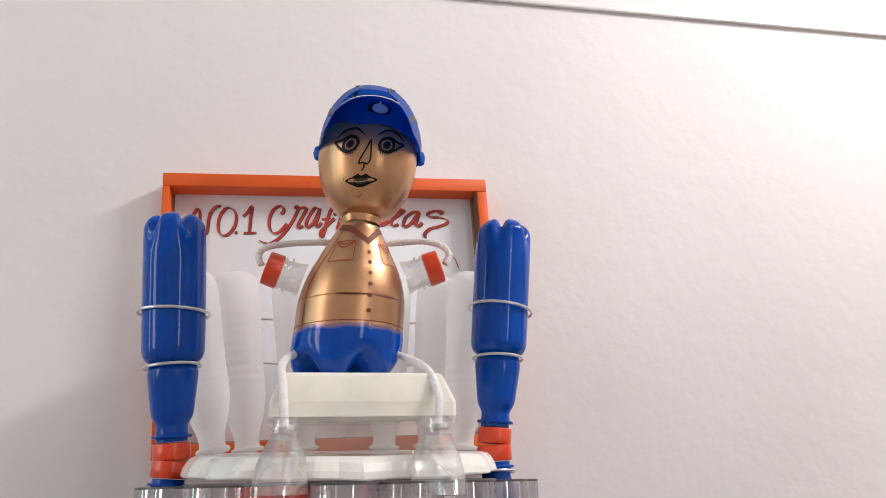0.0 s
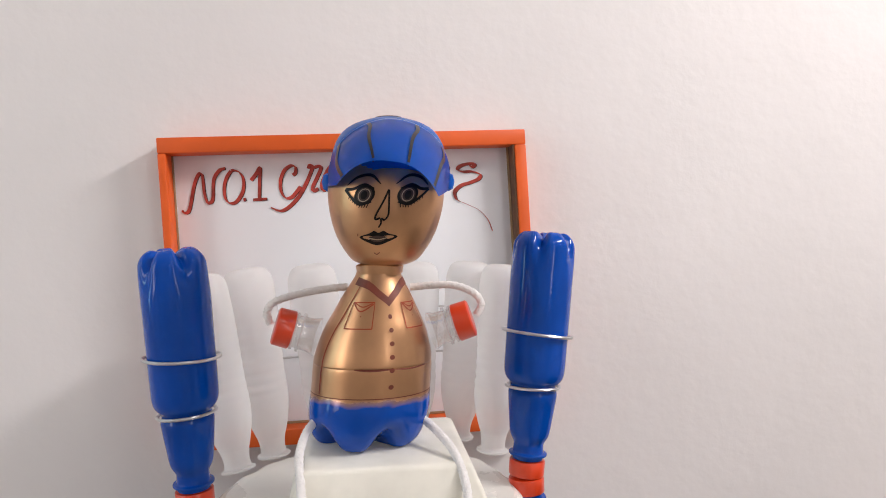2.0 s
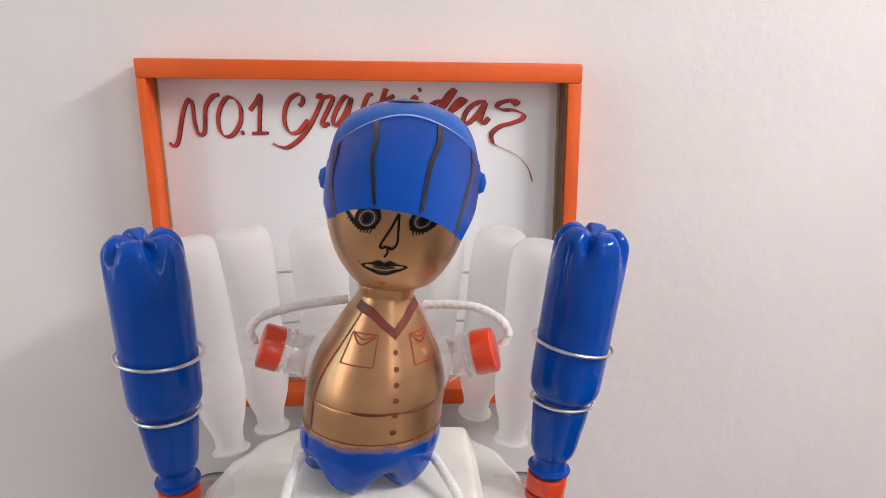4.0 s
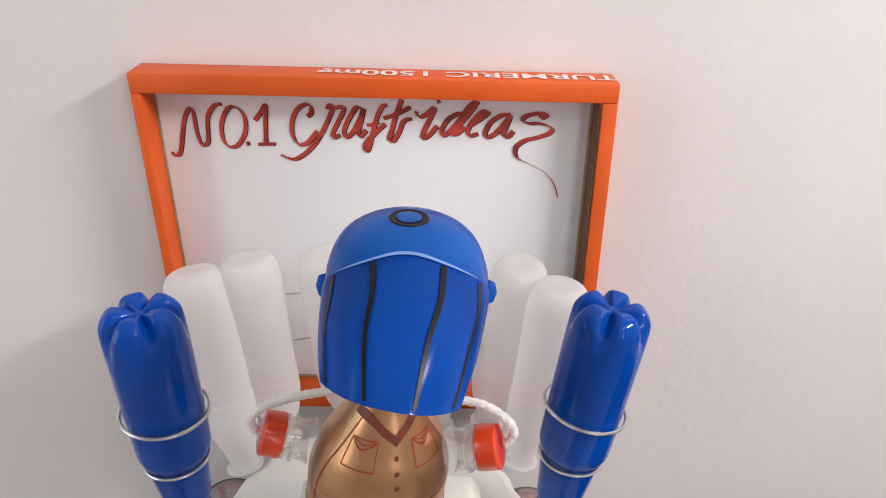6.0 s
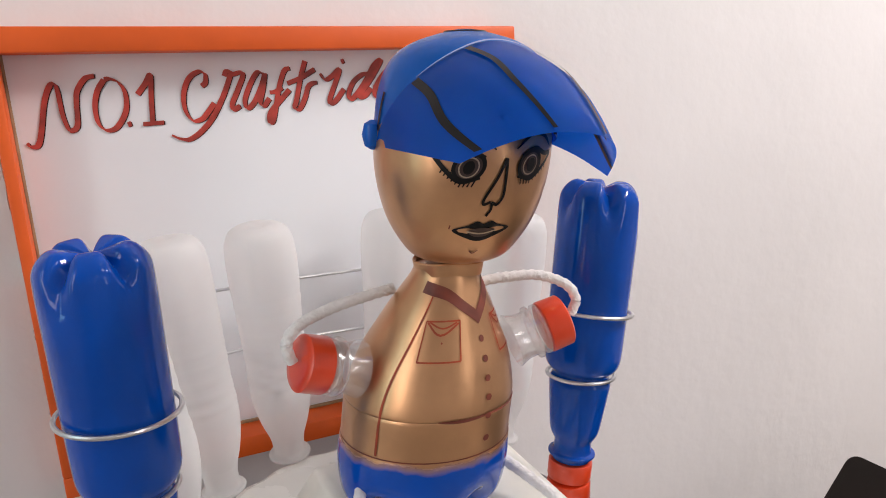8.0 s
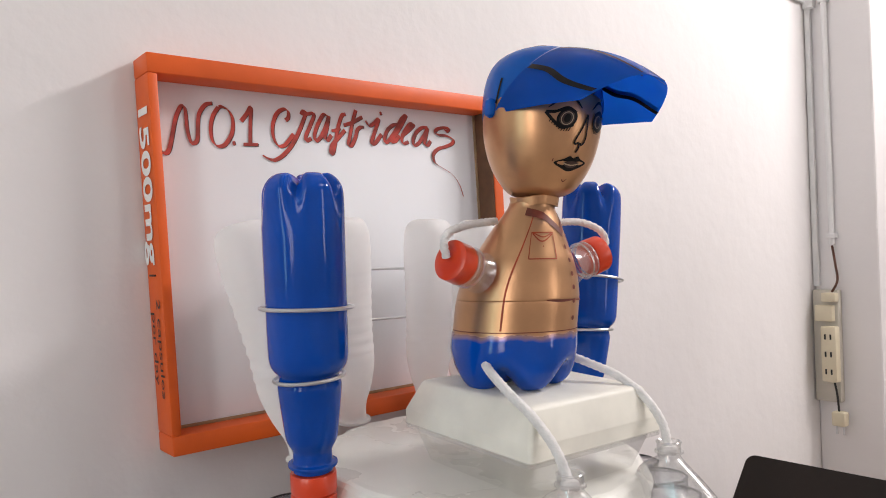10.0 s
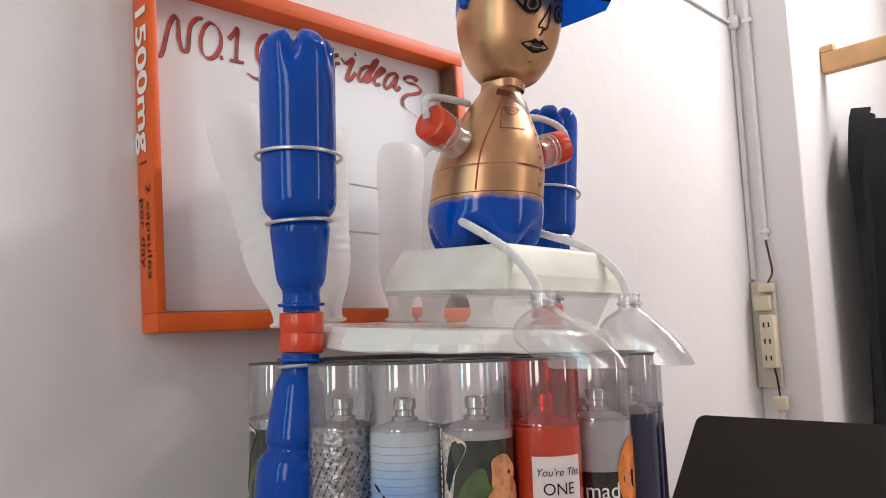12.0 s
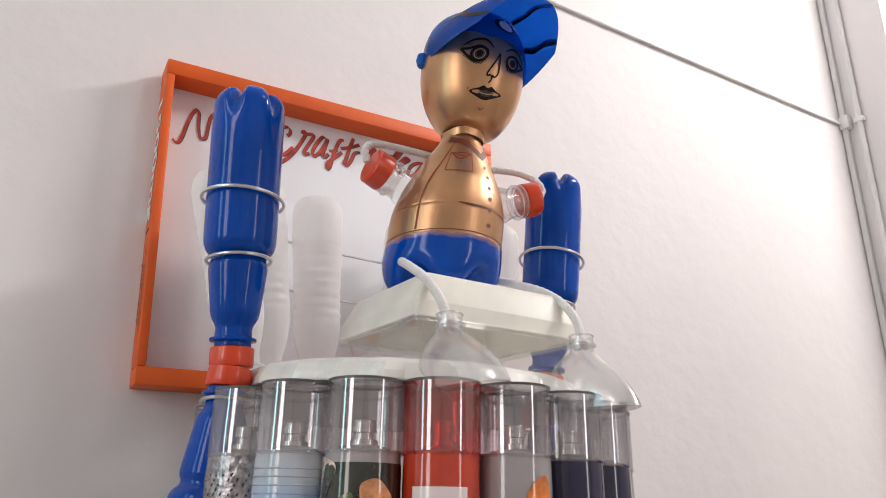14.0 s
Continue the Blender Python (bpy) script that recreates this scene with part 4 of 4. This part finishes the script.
# ---- the doll: one mesh ----
DOLL_MATS = [GOLD, BLUE, CAPRED, CLEAR_BOOT, ROPE, INK_BLACK, INK_EYE, INK_LIGHT, INK_ORANGE, INK_BROWN, BODY_PAINT]
G, B_, R_, C_, W_, K_, E_, L_, O_, N_, P_ = range(11)
HX, HY = 0.0240, -0.2085
BODY_ROWS = smooth_profile([(1.0765, 0.010), (1.0760, 0.020), (1.0758, 0.027), (1.0785, 0.0335), (1.086, 0.0382), (1.098, 0.0402), (1.1095, 0.0398), (1.1115, 0.0394), (1.1285, 0.0392), (1.1300, 0.0385), (1.1315, 0.0390), (1.140, 0.0374), (1.152, 0.0336), (1.164, 0.0276), (1.175, 0.0220), (1.184, 0.0167), (1.1885, 0.0146), (1.1925, 0.0140)], 5)
HEAD_ROWS = smooth_profile([(1.1938, 0.0095), (1.1946, 0.0145), (1.1975, 0.0208), (1.2040, 0.0262), (1.2125, 0.0311), (1.2225, 0.0346), (1.2345, 0.0369), (1.2465, 0.0372), (1.2565, 0.0358), (1.2640, 0.0340), (1.2715, 0.0310), (1.2775, 0.0240), (1.2805, 0.012)], 4)


def head_axis(z):
    return Vector((0.0204 + 0.03 * (z - 1.1925), -0.2080 - 0.03 * (z - 1.1925), z))


def body_axis(z):
    t = (z - 1.0785) / 0.114
    a, b, c = (1 - t) * (1 - 2 * t), 4 * t * (1 - t), t * (2 * t - 1)
    return Vector((0.0077 * a + 0.0123 * b + 0.0165 * c, -0.1908 * a - 0.1940 * b - 0.2047 * c, z))


def feet(a, z, r):
    k = max(0.0, min(1.0, (1.101 - z) / 0.022)) ** 1.5
    g = (0.5 + 0.5 * math.cos(5 * (a + radians(90 - 18)))) ** 2
    return z + 0.011 * g * k * min(1, r / 0.03), r * (1 - 0.10 * g * k)


def bent_lathe(prof, seg, bm, axis, shape=None, mat_of=None, mat=0):
    """A lathe whose centre line follows axis(z)."""
    rings = []
    for z, r in prof:
        ring = []
        for k in range(seg):
            a = 2 * math.pi * k / seg
            zz, rr = shape(a, z, r) if shape else (z, r)
            ring.append(bm.verts.new(axis(zz) + Vector((rr * math.cos(a), rr * math.sin(a), 0))))
        rings.append(ring)
    for i in range(len(rings) - 1):
        mi = mat_of((prof[i][0] + prof[i + 1][0]) / 2) if mat_of else mat
        for k in range(seg):
            bm.faces.new((rings[i][k], rings[i][(k + 1) % seg], rings[i + 1][(k + 1) % seg], rings[i + 1][k])).material_index = mi
    for ring, zq in ((rings[0], prof[0][0]), (rings[-1], prof[-1][0])):
        bm.faces.new(ring).material_index = mat_of(zq) if mat_of else mat


def on_body(yaw, lift=0.0003):
    def place(u, v):
        r = profile_at([p for p in BODY_ROWS[12:]], v)
        a = radians(yaw) + u / 0.036
        return body_axis(v) + Vector(((r + lift) * math.sin(a), -(r + lift) * math.cos(a), 0))
    return place


def on_head(yaw, lift=0.0003):
    def place(u, v):
        r = profile_at(HEAD_ROWS, v)
        a = radians(yaw) + (u + 0.21 * (v - 1.213)) / 0.036
        return head_axis(v) + Vector(((r + lift) * math.sin(a), -(r + lift) * math.cos(a), 0))
    return place


doll = bmesh.new()
bent_lathe(BODY_ROWS, 80, doll, body_axis, feet, mat=P_)
bent_lathe(HEAD_ROWS, 64, doll, head_axis, mat=G)
lathe([(1.1885, 0.0146), (1.1912, 0.0151), (1.1936, 0.0155), (1.1942, 0.0151), (1.1930, 0.0138)], 40, doll, Matrix.Translation((0.0172, -0.2052, 0)), shape=lambda a, z, r: (z + 0.0006 * math.sin(3 * a + 1), r * (1 + 0.03 * math.sin(5 * a))), mat=G)

# shirt: collar, placket buttons, pockets, seams
SHIRT = on_body(16, 0.00035)
stroke(SHIRT, [(-0.044, 1.1845), (-0.022, 1.1815), (-0.007, 1.1752), (0.0, 1.1715)], 0.0048, doll, N_, taper=False)
stroke(SHIRT, [(0.044, 1.1845), (0.023, 1.1822), (0.008, 1.1762), (0.0, 1.1715)], 0.0048, doll, N_, taper=False)
blob(SHIRT, [(0, 1.1725), (0.0018, 1.1705), (0, 1.1685), (-0.0018, 1.1705)], doll, N_)
for k in range(6):
    z = 1.1624 - k * 0.00825 - (0.0022 if k > 4 else 0)
    blob(SHIRT, [(0.0016 * math.cos(t), z + 0.0015 * math.sin(t)) for t in (0, 1.05, 2.09, 3.14, 4.19, 5.24)], doll, N_, 2)


def pocket(u, v, w, h):
    for s in ([(u, v), (u + w, v)], [(u + w, v), (u + w - 0.0006, v - h)], [(u + w - 0.0006, v - h), (u - 0.0004, v - h)], [(u - 0.0004, v - h), (u, v)]):
        stroke(SHIRT, s, 0.0007, doll, O_, 4)
    stroke(SHIRT, [(u + 0.001, v - 0.0005), (u + w * 0.45, v - 0.0055), (u + w - 0.001, v - 0.001)], 0.0009, doll, O_, 5)
    stroke(SHIRT, [(u + 0.002, v - 0.0003), (u + w * 0.5, v - 0.0028), (u + w - 0.002, v - 0.0006)], 0.0007, doll, O_, 5)
    blob(SHIRT, [(u + w / 2 + 0.0005 * math.cos(t), v - 0.0085 + 0.0005 * math.sin(t)) for t in (0, 1.57, 3.14, 4.71)], doll, O_, 2)


pocket(-0.0340, 1.1712, 0.0210, 0.0160)
pocket(0.0125, 1.1705, 0.0200, 0.0158)
stroke(SHIRT, [(-0.034, 1.181), (-0.040, 1.162), (-0.045, 1.140), (-0.046, 1.1130)], 0.0011, doll, O_, 8)
stroke(SHIRT, [(0.034, 1.181), (0.040, 1.162), (0.045, 1.140), (0.046, 1.1130)], 0.0011, doll, O_, 8)
stroke(SHIRT, [(-0.022, 1.1305), (-0.012, 1.1300), (0.0, 1.1302)], 0.0016, doll, N_, 5, taper=True)
stroke(SHIRT, [(0.0, 1.1302), (0.012, 1.1296), (0.026, 1.1302)], 0.0010, doll, N_, 5, taper=True)
stroke(on_body(17, 0.0002), [(-0.11, 1.1120), (-0.06, 1.1119), (0.0, 1.1120), (0.06, 1.1119), (0.11, 1.1120)], 0.0006, doll, N_, 14)

# painted marks on the head
FACE, FACE_UP, FACE_TOP = on_head(-11, 0.0003), on_head(-11, 0.0005), on_head(-11, 0.0007)
EZ, MZ = 1.2372, 1.2115


def oval(cx, cz, rx, rz, n):
    return [(cx + rx * math.cos(2 * math.pi * k / n), cz + rz * math.sin(2 * math.pi * k / n)) for k in range(n)]


for s, cx in ((-1, -0.0128), (1, 0.0128)):
    blob(FACE, oval(cx, EZ, 0.0054, 0.0050, 10), doll, E_, 3)
    stroke(FACE_UP, oval(cx, EZ, 0.0056, 0.0052, 10), 0.0015, doll, K_, 4, closed=True)
    stroke(FACE_UP, oval(cx, EZ - 0.0002, 0.0036, 0.0037, 8), 0.0005, doll, L_, 3, closed=True)
    blob(FACE_TOP, oval(cx, EZ - 0.0002, 0.0021, 0.0026, 6), doll, K_, 3)
    stroke(FACE_UP, [(cx - s * 0.0050, EZ - 0.0040), (cx + s * 0.002, EZ - 0.0056), (cx + s * 0.008, EZ - 0.0015), (cx + s * 0.0135, EZ + 0.0038)], 0.0016, doll, K_, 6)
    stroke(FACE_UP, [(cx - s * 0.0050, EZ + 0.0032), (cx + s * 0.001, EZ + 0.0060), (cx + s * 0.0075, EZ + 0.0038), (cx + s * 0.0135, EZ + 0.0038)], 0.0018, doll, K_, 6)
    stroke(FACE_UP, [(cx - s * 0.0085, EZ + 0.0062), (cx - s * 0.002, EZ + 0.0115), (cx + s * 0.006, EZ + 0.0108), (cx + s * 0.0125, EZ + 0.0062)], 0.0018, doll, K_, 6, taper=True)
    for k in range(9):
        u = cx + s * (-0.0035 + k * 0.0016)
        v = EZ - 0.0050 + max(0, k - 3) * 0.0011
        stroke(FACE_UP, [(u, v), (u + s * 0.0009, v - 0.0026)], 0.0006, doll, K_, 1)
stroke(FACE_UP, [(0.0010, EZ + 0.0030), (-0.0008, EZ - 0.0045), (-0.0036, EZ - 0.0125), (-0.0030, EZ - 0.0146), (-0.0006, EZ - 0.0138)], 0.0012, doll, K_, 6)
stroke(FACE_UP, [(0.0012, EZ + 0.0026), (0.0030, EZ - 0.0060), (0.0040, EZ - 0.0120), (0.0024, EZ - 0.0150), (0.0002, EZ - 0.0142), (0.0006, EZ - 0.0170), (-0.0006, EZ - 0.0195)], 0.0011, doll, K_, 6)
blob(FACE, [(-0.0138, MZ + 0.0004), (-0.0068, MZ + 0.0026), (-0.0032, MZ + 0.0042), (0.0, MZ + 0.0030), (0.0032, MZ + 0.0042), (0.0068, MZ + 0.0026), (0.0138, MZ + 0.0006), (0.0052, MZ - 0.0034), (0.0, MZ - 0.0044), (-0.0052, MZ - 0.0034)], doll, K_, 4)
blob(FACE_UP, [(-0.0064, MZ + 0.0002), (-0.002, MZ + 0.0013), (0.002, MZ + 0.0012), (0.0066, MZ + 0.0003), (0.003, MZ - 0.0022), (-0.003, MZ - 0.0022)], doll, E_, 4)
stroke(FACE_TOP, [(-0.0068, MZ), (-0.002, MZ - 0.0009), (0.002, MZ - 0.0009), (0.0068, MZ + 0.0002)], 0.0006, doll, L_, 5)
stroke(FACE_UP, [(-0.0025, 1.2025), (0.0, 1.2014), (0.0025, 1.2027)], 0.0005, doll, N_, 5)
stroke(FACE_UP, [(-0.0148, 1.2142), (-0.0151, 1.2126)], 0.0006, doll, N_, 1)

# arms: clear bottle necks with screw caps, and cords
for root, tip in (((-0.008, -0.196, 1.1425), (-0.0505, -0.2015, 1.1560)), ((0.033, -0.200, 1.1440), (0.0765, -0.2095, 1.1585))):
    root, tip = Vector(root), Vector(tip)
    q = Matrix.Translation(tip) @ (root - tip).to_track_quat("Z", "Y").to_matrix().to_4x4()
    lathe([(-0.0002, 0.008), (0.0, 0.0112), (0.0008, 0.0122), (0.0105, 0.0125), (0.0112, 0.0122), (0.0116, 0.0108)], 90, doll, q, shape=lambda a, z, r: (z, r + (0.00018 * math.sin(a * 45) if 0.002 < z < 0.010 else 0)), mat=R_, close_bottom=True, close_top=True)
    lathe([(0.0118, 0.0108), (0.0122, 0.0122), (0.0134, 0.0122), (0.0138, 0.0106), (0.0160, 0.0106), (0.0164, 0.0128), (0.0176, 0.0128), (0.0180, 0.0108), (0.023, 0.0110), (0.028, 0.0128)], 40, doll, q, mat=C_)
CORDS = [
    [(-0.004, -0.192, 1.1795), (-0.016, -0.194, 1.1785), (-0.034, -0.197, 1.1760), (-0.050, -0.201, 1.1715), (-0.0555, -0.203, 1.1650), (-0.0535, -0.2025, 1.1570)],
    [(0.0375, -0.196, 1.1785), (0.050, -0.198, 1.1795), (0.066, -0.202, 1.1795), (0.0785, -0.207, 1.1745), (0.0830, -0.209, 1.1670), (0.0795, -0.2095, 1.1600)],
    [(-0.0245, -0.200, 1.0945), (-0.0310, -0.214, 1.0890), (-0.0345, -0.232, 1.0800), (-0.0330, -0.248, 1.0690), (-0.0312, -0.2620, 1.0540), (-0.0297, -0.2700, 1.0370)],
    [(0.0420, -0.202, 1.0940), (0.0505, -0.216, 1.0880), (0.0590, -0.2340, 1.0800), (0.0635, -0.2500, 1.0685), (0.0645, -0.2620, 1.0540), (0.0624, -0.2680, 1.0385)],
]
for n, cord in enumerate(CORDS):
    tube(spline(cord, 14), 0.0024 if n < 2 else 0.0027, 12, doll, W_, lobes=3, twist=1500)
for knot in (CORDS[2][-1], CORDS[3][-1]):
    tube(spline([Vector(knot) + Vector((0.0030 * math.cos(t), 0.0030 * math.sin(t), 0.0008 * math.sin(2 * t))) for t in [k * 1.047 for k in range(6)]], 5, True), 0.0026, 8, doll, W_, closed=True)
solo("bottle_doll", doll, DOLL_MATS, "gold and blue painted bottle doll seated on a white box", "doll")

# ---- the doll's cap ----
hat = thing("toy_cap", (HX, HY, 1.255), "blue plastic toy cap with black stripes on the doll's head", "cap")
CROWN = smooth_profile([(1.2420, 0.0380), (1.2480, 0.0384), (1.2550, 0.0381), (1.2630, 0.0370), (1.2710, 0.0347), (1.2770, 0.0315), (1.2815, 0.0270), (1.2850, 0.0206), (1.2875, 0.0128), (1.2885, 0.0088)], 4)


def crown_edge(a, z, r):
    front = max(0.0, -math.sin(a)) ** 2
    return max(z, 1.2420 + 0.011 * front), r


crown_bm = lathe(CROWN, 64, m=Matrix.Translation((HX, HY, 0)), shape=crown_edge)
part("crown", crown_bm, BLUE_SHEET, hat)
part("vent_hole", lathe([(1.2884, 0.0092), (1.2890, 0.0086), (1.2886, 0.0050), (1.2875, 0.0020)], 32, m=Matrix.Translation((HX, HY, 0)), close_top=True), INK_BLACK, hat, "dark ringed hole in the crown")
part("vent_mark", lathe([(1.2892, 0.0058), (1.2896, 0.0040), (1.2893, 0.0005)], 20, m=Matrix.Translation((HX, HY, 0)), close_top=True), BLUE_SHEET, hat)


def brim_at(v, u, lift=0.0):
    """v across from -1 to 1, u from the seam to the free edge."""
    a = v * radians(96)
    z0 = 1.2836 - 0.040 * abs(v) ** 2.2
    r0 = profile_at(CROWN, z0) + 0.0010
    seam = Vector((HX + r0 * math.sin(a), HY - r0 * math.cos(a), z0))
    edge = Vector((0.0195 + 0.0285 * v, -0.2965 + 0.0265 * abs(v) ** 2.6 - 0.003 * v, 1.2518 - 0.0140 * abs(v) ** 2.6 - 0.0035 * v))
    p = seam.lerp(edge, u)
    swell = math.sin(math.pi * u)
    return p + Vector((0.002 * v * swell, -0.0035 * swell * (1 - v * v), 0.0035 * swell - 0.0030 * swell * abs(v) ** 3 + lift))


brim_bm, cells = bmesh.new(), []
NV, NU = 30, 22
for i in range(NU + 1):
    cells.append([brim_bm.verts.new(brim_at(-1 + 2 * j / NV, i / NU)) for j in range(NV + 1)])
for i in range(NU):
    for j in range(NV):
        brim_bm.faces.new((cells[i][j], cells[i][j + 1], cells[i + 1][j + 1], cells[i + 1][j]))
bmesh.ops.solidify(brim_bm, geom=list(brim_bm.faces), thickness=0.0006)
part("brim", brim_bm, BLUE_SHEET, hat, "curved blue plastic brim")
for v, w1 in ((-0.64, -0.88), (-0.30, -0.30), (0.34, 0.34), (0.66, 0.88)):
    for lift, nm in ((0.0009, "stripe"), (-0.0012, "stripe")):
        w = 0.0017 if lift > 0 else 0.0012
        part(nm, stroke(lambda x, y, lift=lift: brim_at(x, y, lift), [(v, 0.04), (v * 0.7 + w1 * 0.3 + 0.02, 0.3), (v * 0.4 + w1 * 0.6 - 0.015, 0.6), (w1, 0.985)], w * 26, None, 0, 8), INK_BLACK, hat, "black marker stripe", smooth=False)
part("seam_line", stroke(lambda x, y: brim_at(x, y, 0.0008), [(-0.62, 0.02), (-0.3, 0.012), (0, 0.01), (0.3, 0.012), (0.62, 0.02)], 0.026, None, 0, 8, taper=True), SEAM_BLUE, hat, "pale worn crease line")
for a in (-100, 100):
    ca = radians(a)
    c = Vector((HX + 0.0395 * math.sin(ca), HY - 0.0395 * math.cos(ca), 1.2480))
    part("side_knob", lathe([(-0.006, 0.001), (-0.0045, 0.0035), (0.0, 0.0046), (0.0045, 0.0035), (0.006, 0.001)], 18, m=Matrix.Translation(c)), BLUE_SHEET, hat)
    b = bmesh.new()
    stroke(lambda u, v, ca=ca: Vector((HX + (profile_at(CROWN, v) + 0.0005) * math.sin(ca * 0.93 + u / 0.038), HY - (profile_at(CROWN, v) + 0.0005) * math.cos(ca * 0.93 + u / 0.038), v)), [(0.0, 1.250), (0.002, 1.257), (0.004, 1.265)], 0.0016, b, 0, 6)
    part("stripe", b, INK_BLACK, hat)
front = lambda lift: (lambda u, v: Vector((HX + (profile_at(CROWN, v) + lift) * math.sin(u / 0.036), HY - (profile_at(CROWN, v) + lift) * math.cos(u / 0.036), v)))
b = bmesh.new()
blob(front(0.0004), [(0.0035 + 0.0088 * math.cos(t), 1.2668 + 0.0058 * math.sin(t)) for t in [k * 0.785 for k in range(8)]], b, 0)
part("emblem_patch", b, INK_BLACK, hat, "dark oval patch")
b = bmesh.new()
blob(front(0.0007), [(0.004 + 0.0058 * math.cos(t), 1.2664 + 0.0048 * math.sin(t)) for t in [k * 0.785 for k in range(8)]], b, 0)
stroke(front(0.0007), [(0.004, 1.2705), (0.0048, 1.2732)], 0.0014, b, 0, 2)
part("emblem", b, WHITE_INK, hat, "small white emblem")

# ---- clear boots ----


def boot(top, heel, toe, label):
    """A cut bottle shoulder: a narrow ankle ring that widens to a long sole."""
    top, heel, toe = Vector(top), Vector(heel), Vector(toe)
    base = thing("clear_boot", tuple((heel + toe) / 2), label, "boot", "clear boots on the plate")
    mid, along = (heel + toe) / 2, (toe - heel)
    half = along.length / 2
    ax = Vector((along.x, along.y, 0)).normalized()
    side = ax.cross(Vector((0, 0, 1))).normalized()
    b, rings = bmesh.new(), []
    levels = [k / 16 for k in range(17)] + [1.03, 1.04]
    for t in levels:
        s = max(0.0, (min(t, 1.0) - 0.20) / 0.80)
        grow = 0.45 * s + 0.55 * math.sin(s * math.pi / 2)
        c = top.lerp(Vector((mid.x, mid.y, toe.z)), grow)
        c.z = top.z + (toe.z - top.z) * min(t, 1.0) - (0.0006 if t > 1 else 0)
        la = 0.0070 + (half - 0.0070) * grow
        lb = 0.0070 + 0.0085 * math.sin(min(1.0, s * 1.2) * math.pi / 2)
        if t > 1:
            la, lb = la - 0.05 * (t - 1), lb - 0.05 * (t - 1)
        drop = (heel.z - toe.z) * grow
        ring = []
        for j in range(40):
            a = 2 * math.pi * j / 40
            back = max(0.0, -math.cos(a))
            ring.append(b.verts.new(c + ax * (la * math.cos(a)) + side * (lb * math.sin(a) * (1 - 0.22 * grow * max(0, math.cos(a)))) + Vector((0, 0, drop * back))))
        rings.append(ring)
    for i in range(len(rings) - 1):
        for j in range(40):
            b.faces.new((rings[i][j], rings[i][(j + 1) % 40], rings[i + 1][(j + 1) % 40], rings[i + 1][j]))
    part("boot_shell", b, CLEAR_BOOT, base)
    tm = Matrix.Translation(top)
    part("neck_ring", lathe([(-0.0062, 0.0071), (-0.0060, 0.0084), (-0.0046, 0.0084), (-0.0044, 0.0071)], 36, m=tm), CLEAR_BOOT, base, "clear moulded neck ring")
    part("neck_lip", lathe([(-0.0004, 0.0071), (0.0004, 0.0076), (0.0010, 0.0070), (0.0004, 0.0062)], 36, m=tm), CLEAR_BOOT, base)


boot((-0.0295, -0.270, 1.0425), (-0.031, -0.250, 1.0195), (-0.030, -0.322, 1.0005), "clear plastic bottle top used as the doll's boot")
boot((0.0622, -0.268, 1.0430), (0.057, -0.249, 1.0195), (0.0640, -0.308, 0.9985), "clear plastic bottle top used as the doll's boot")

# the plan is drawn at a smaller scale: bring everything but the room to true size
for ob in [o for o in scene.objects if o.parent is None and o.type in {"MESH", "EMPTY"} and o.name not in SHELL]:
    ob.matrix_basis = Matrix.Translation((0, 0, LIFT)) @ Matrix.Diagonal((SCALE, SCALE, SCALE, 1)) @ ob.matrix_basis
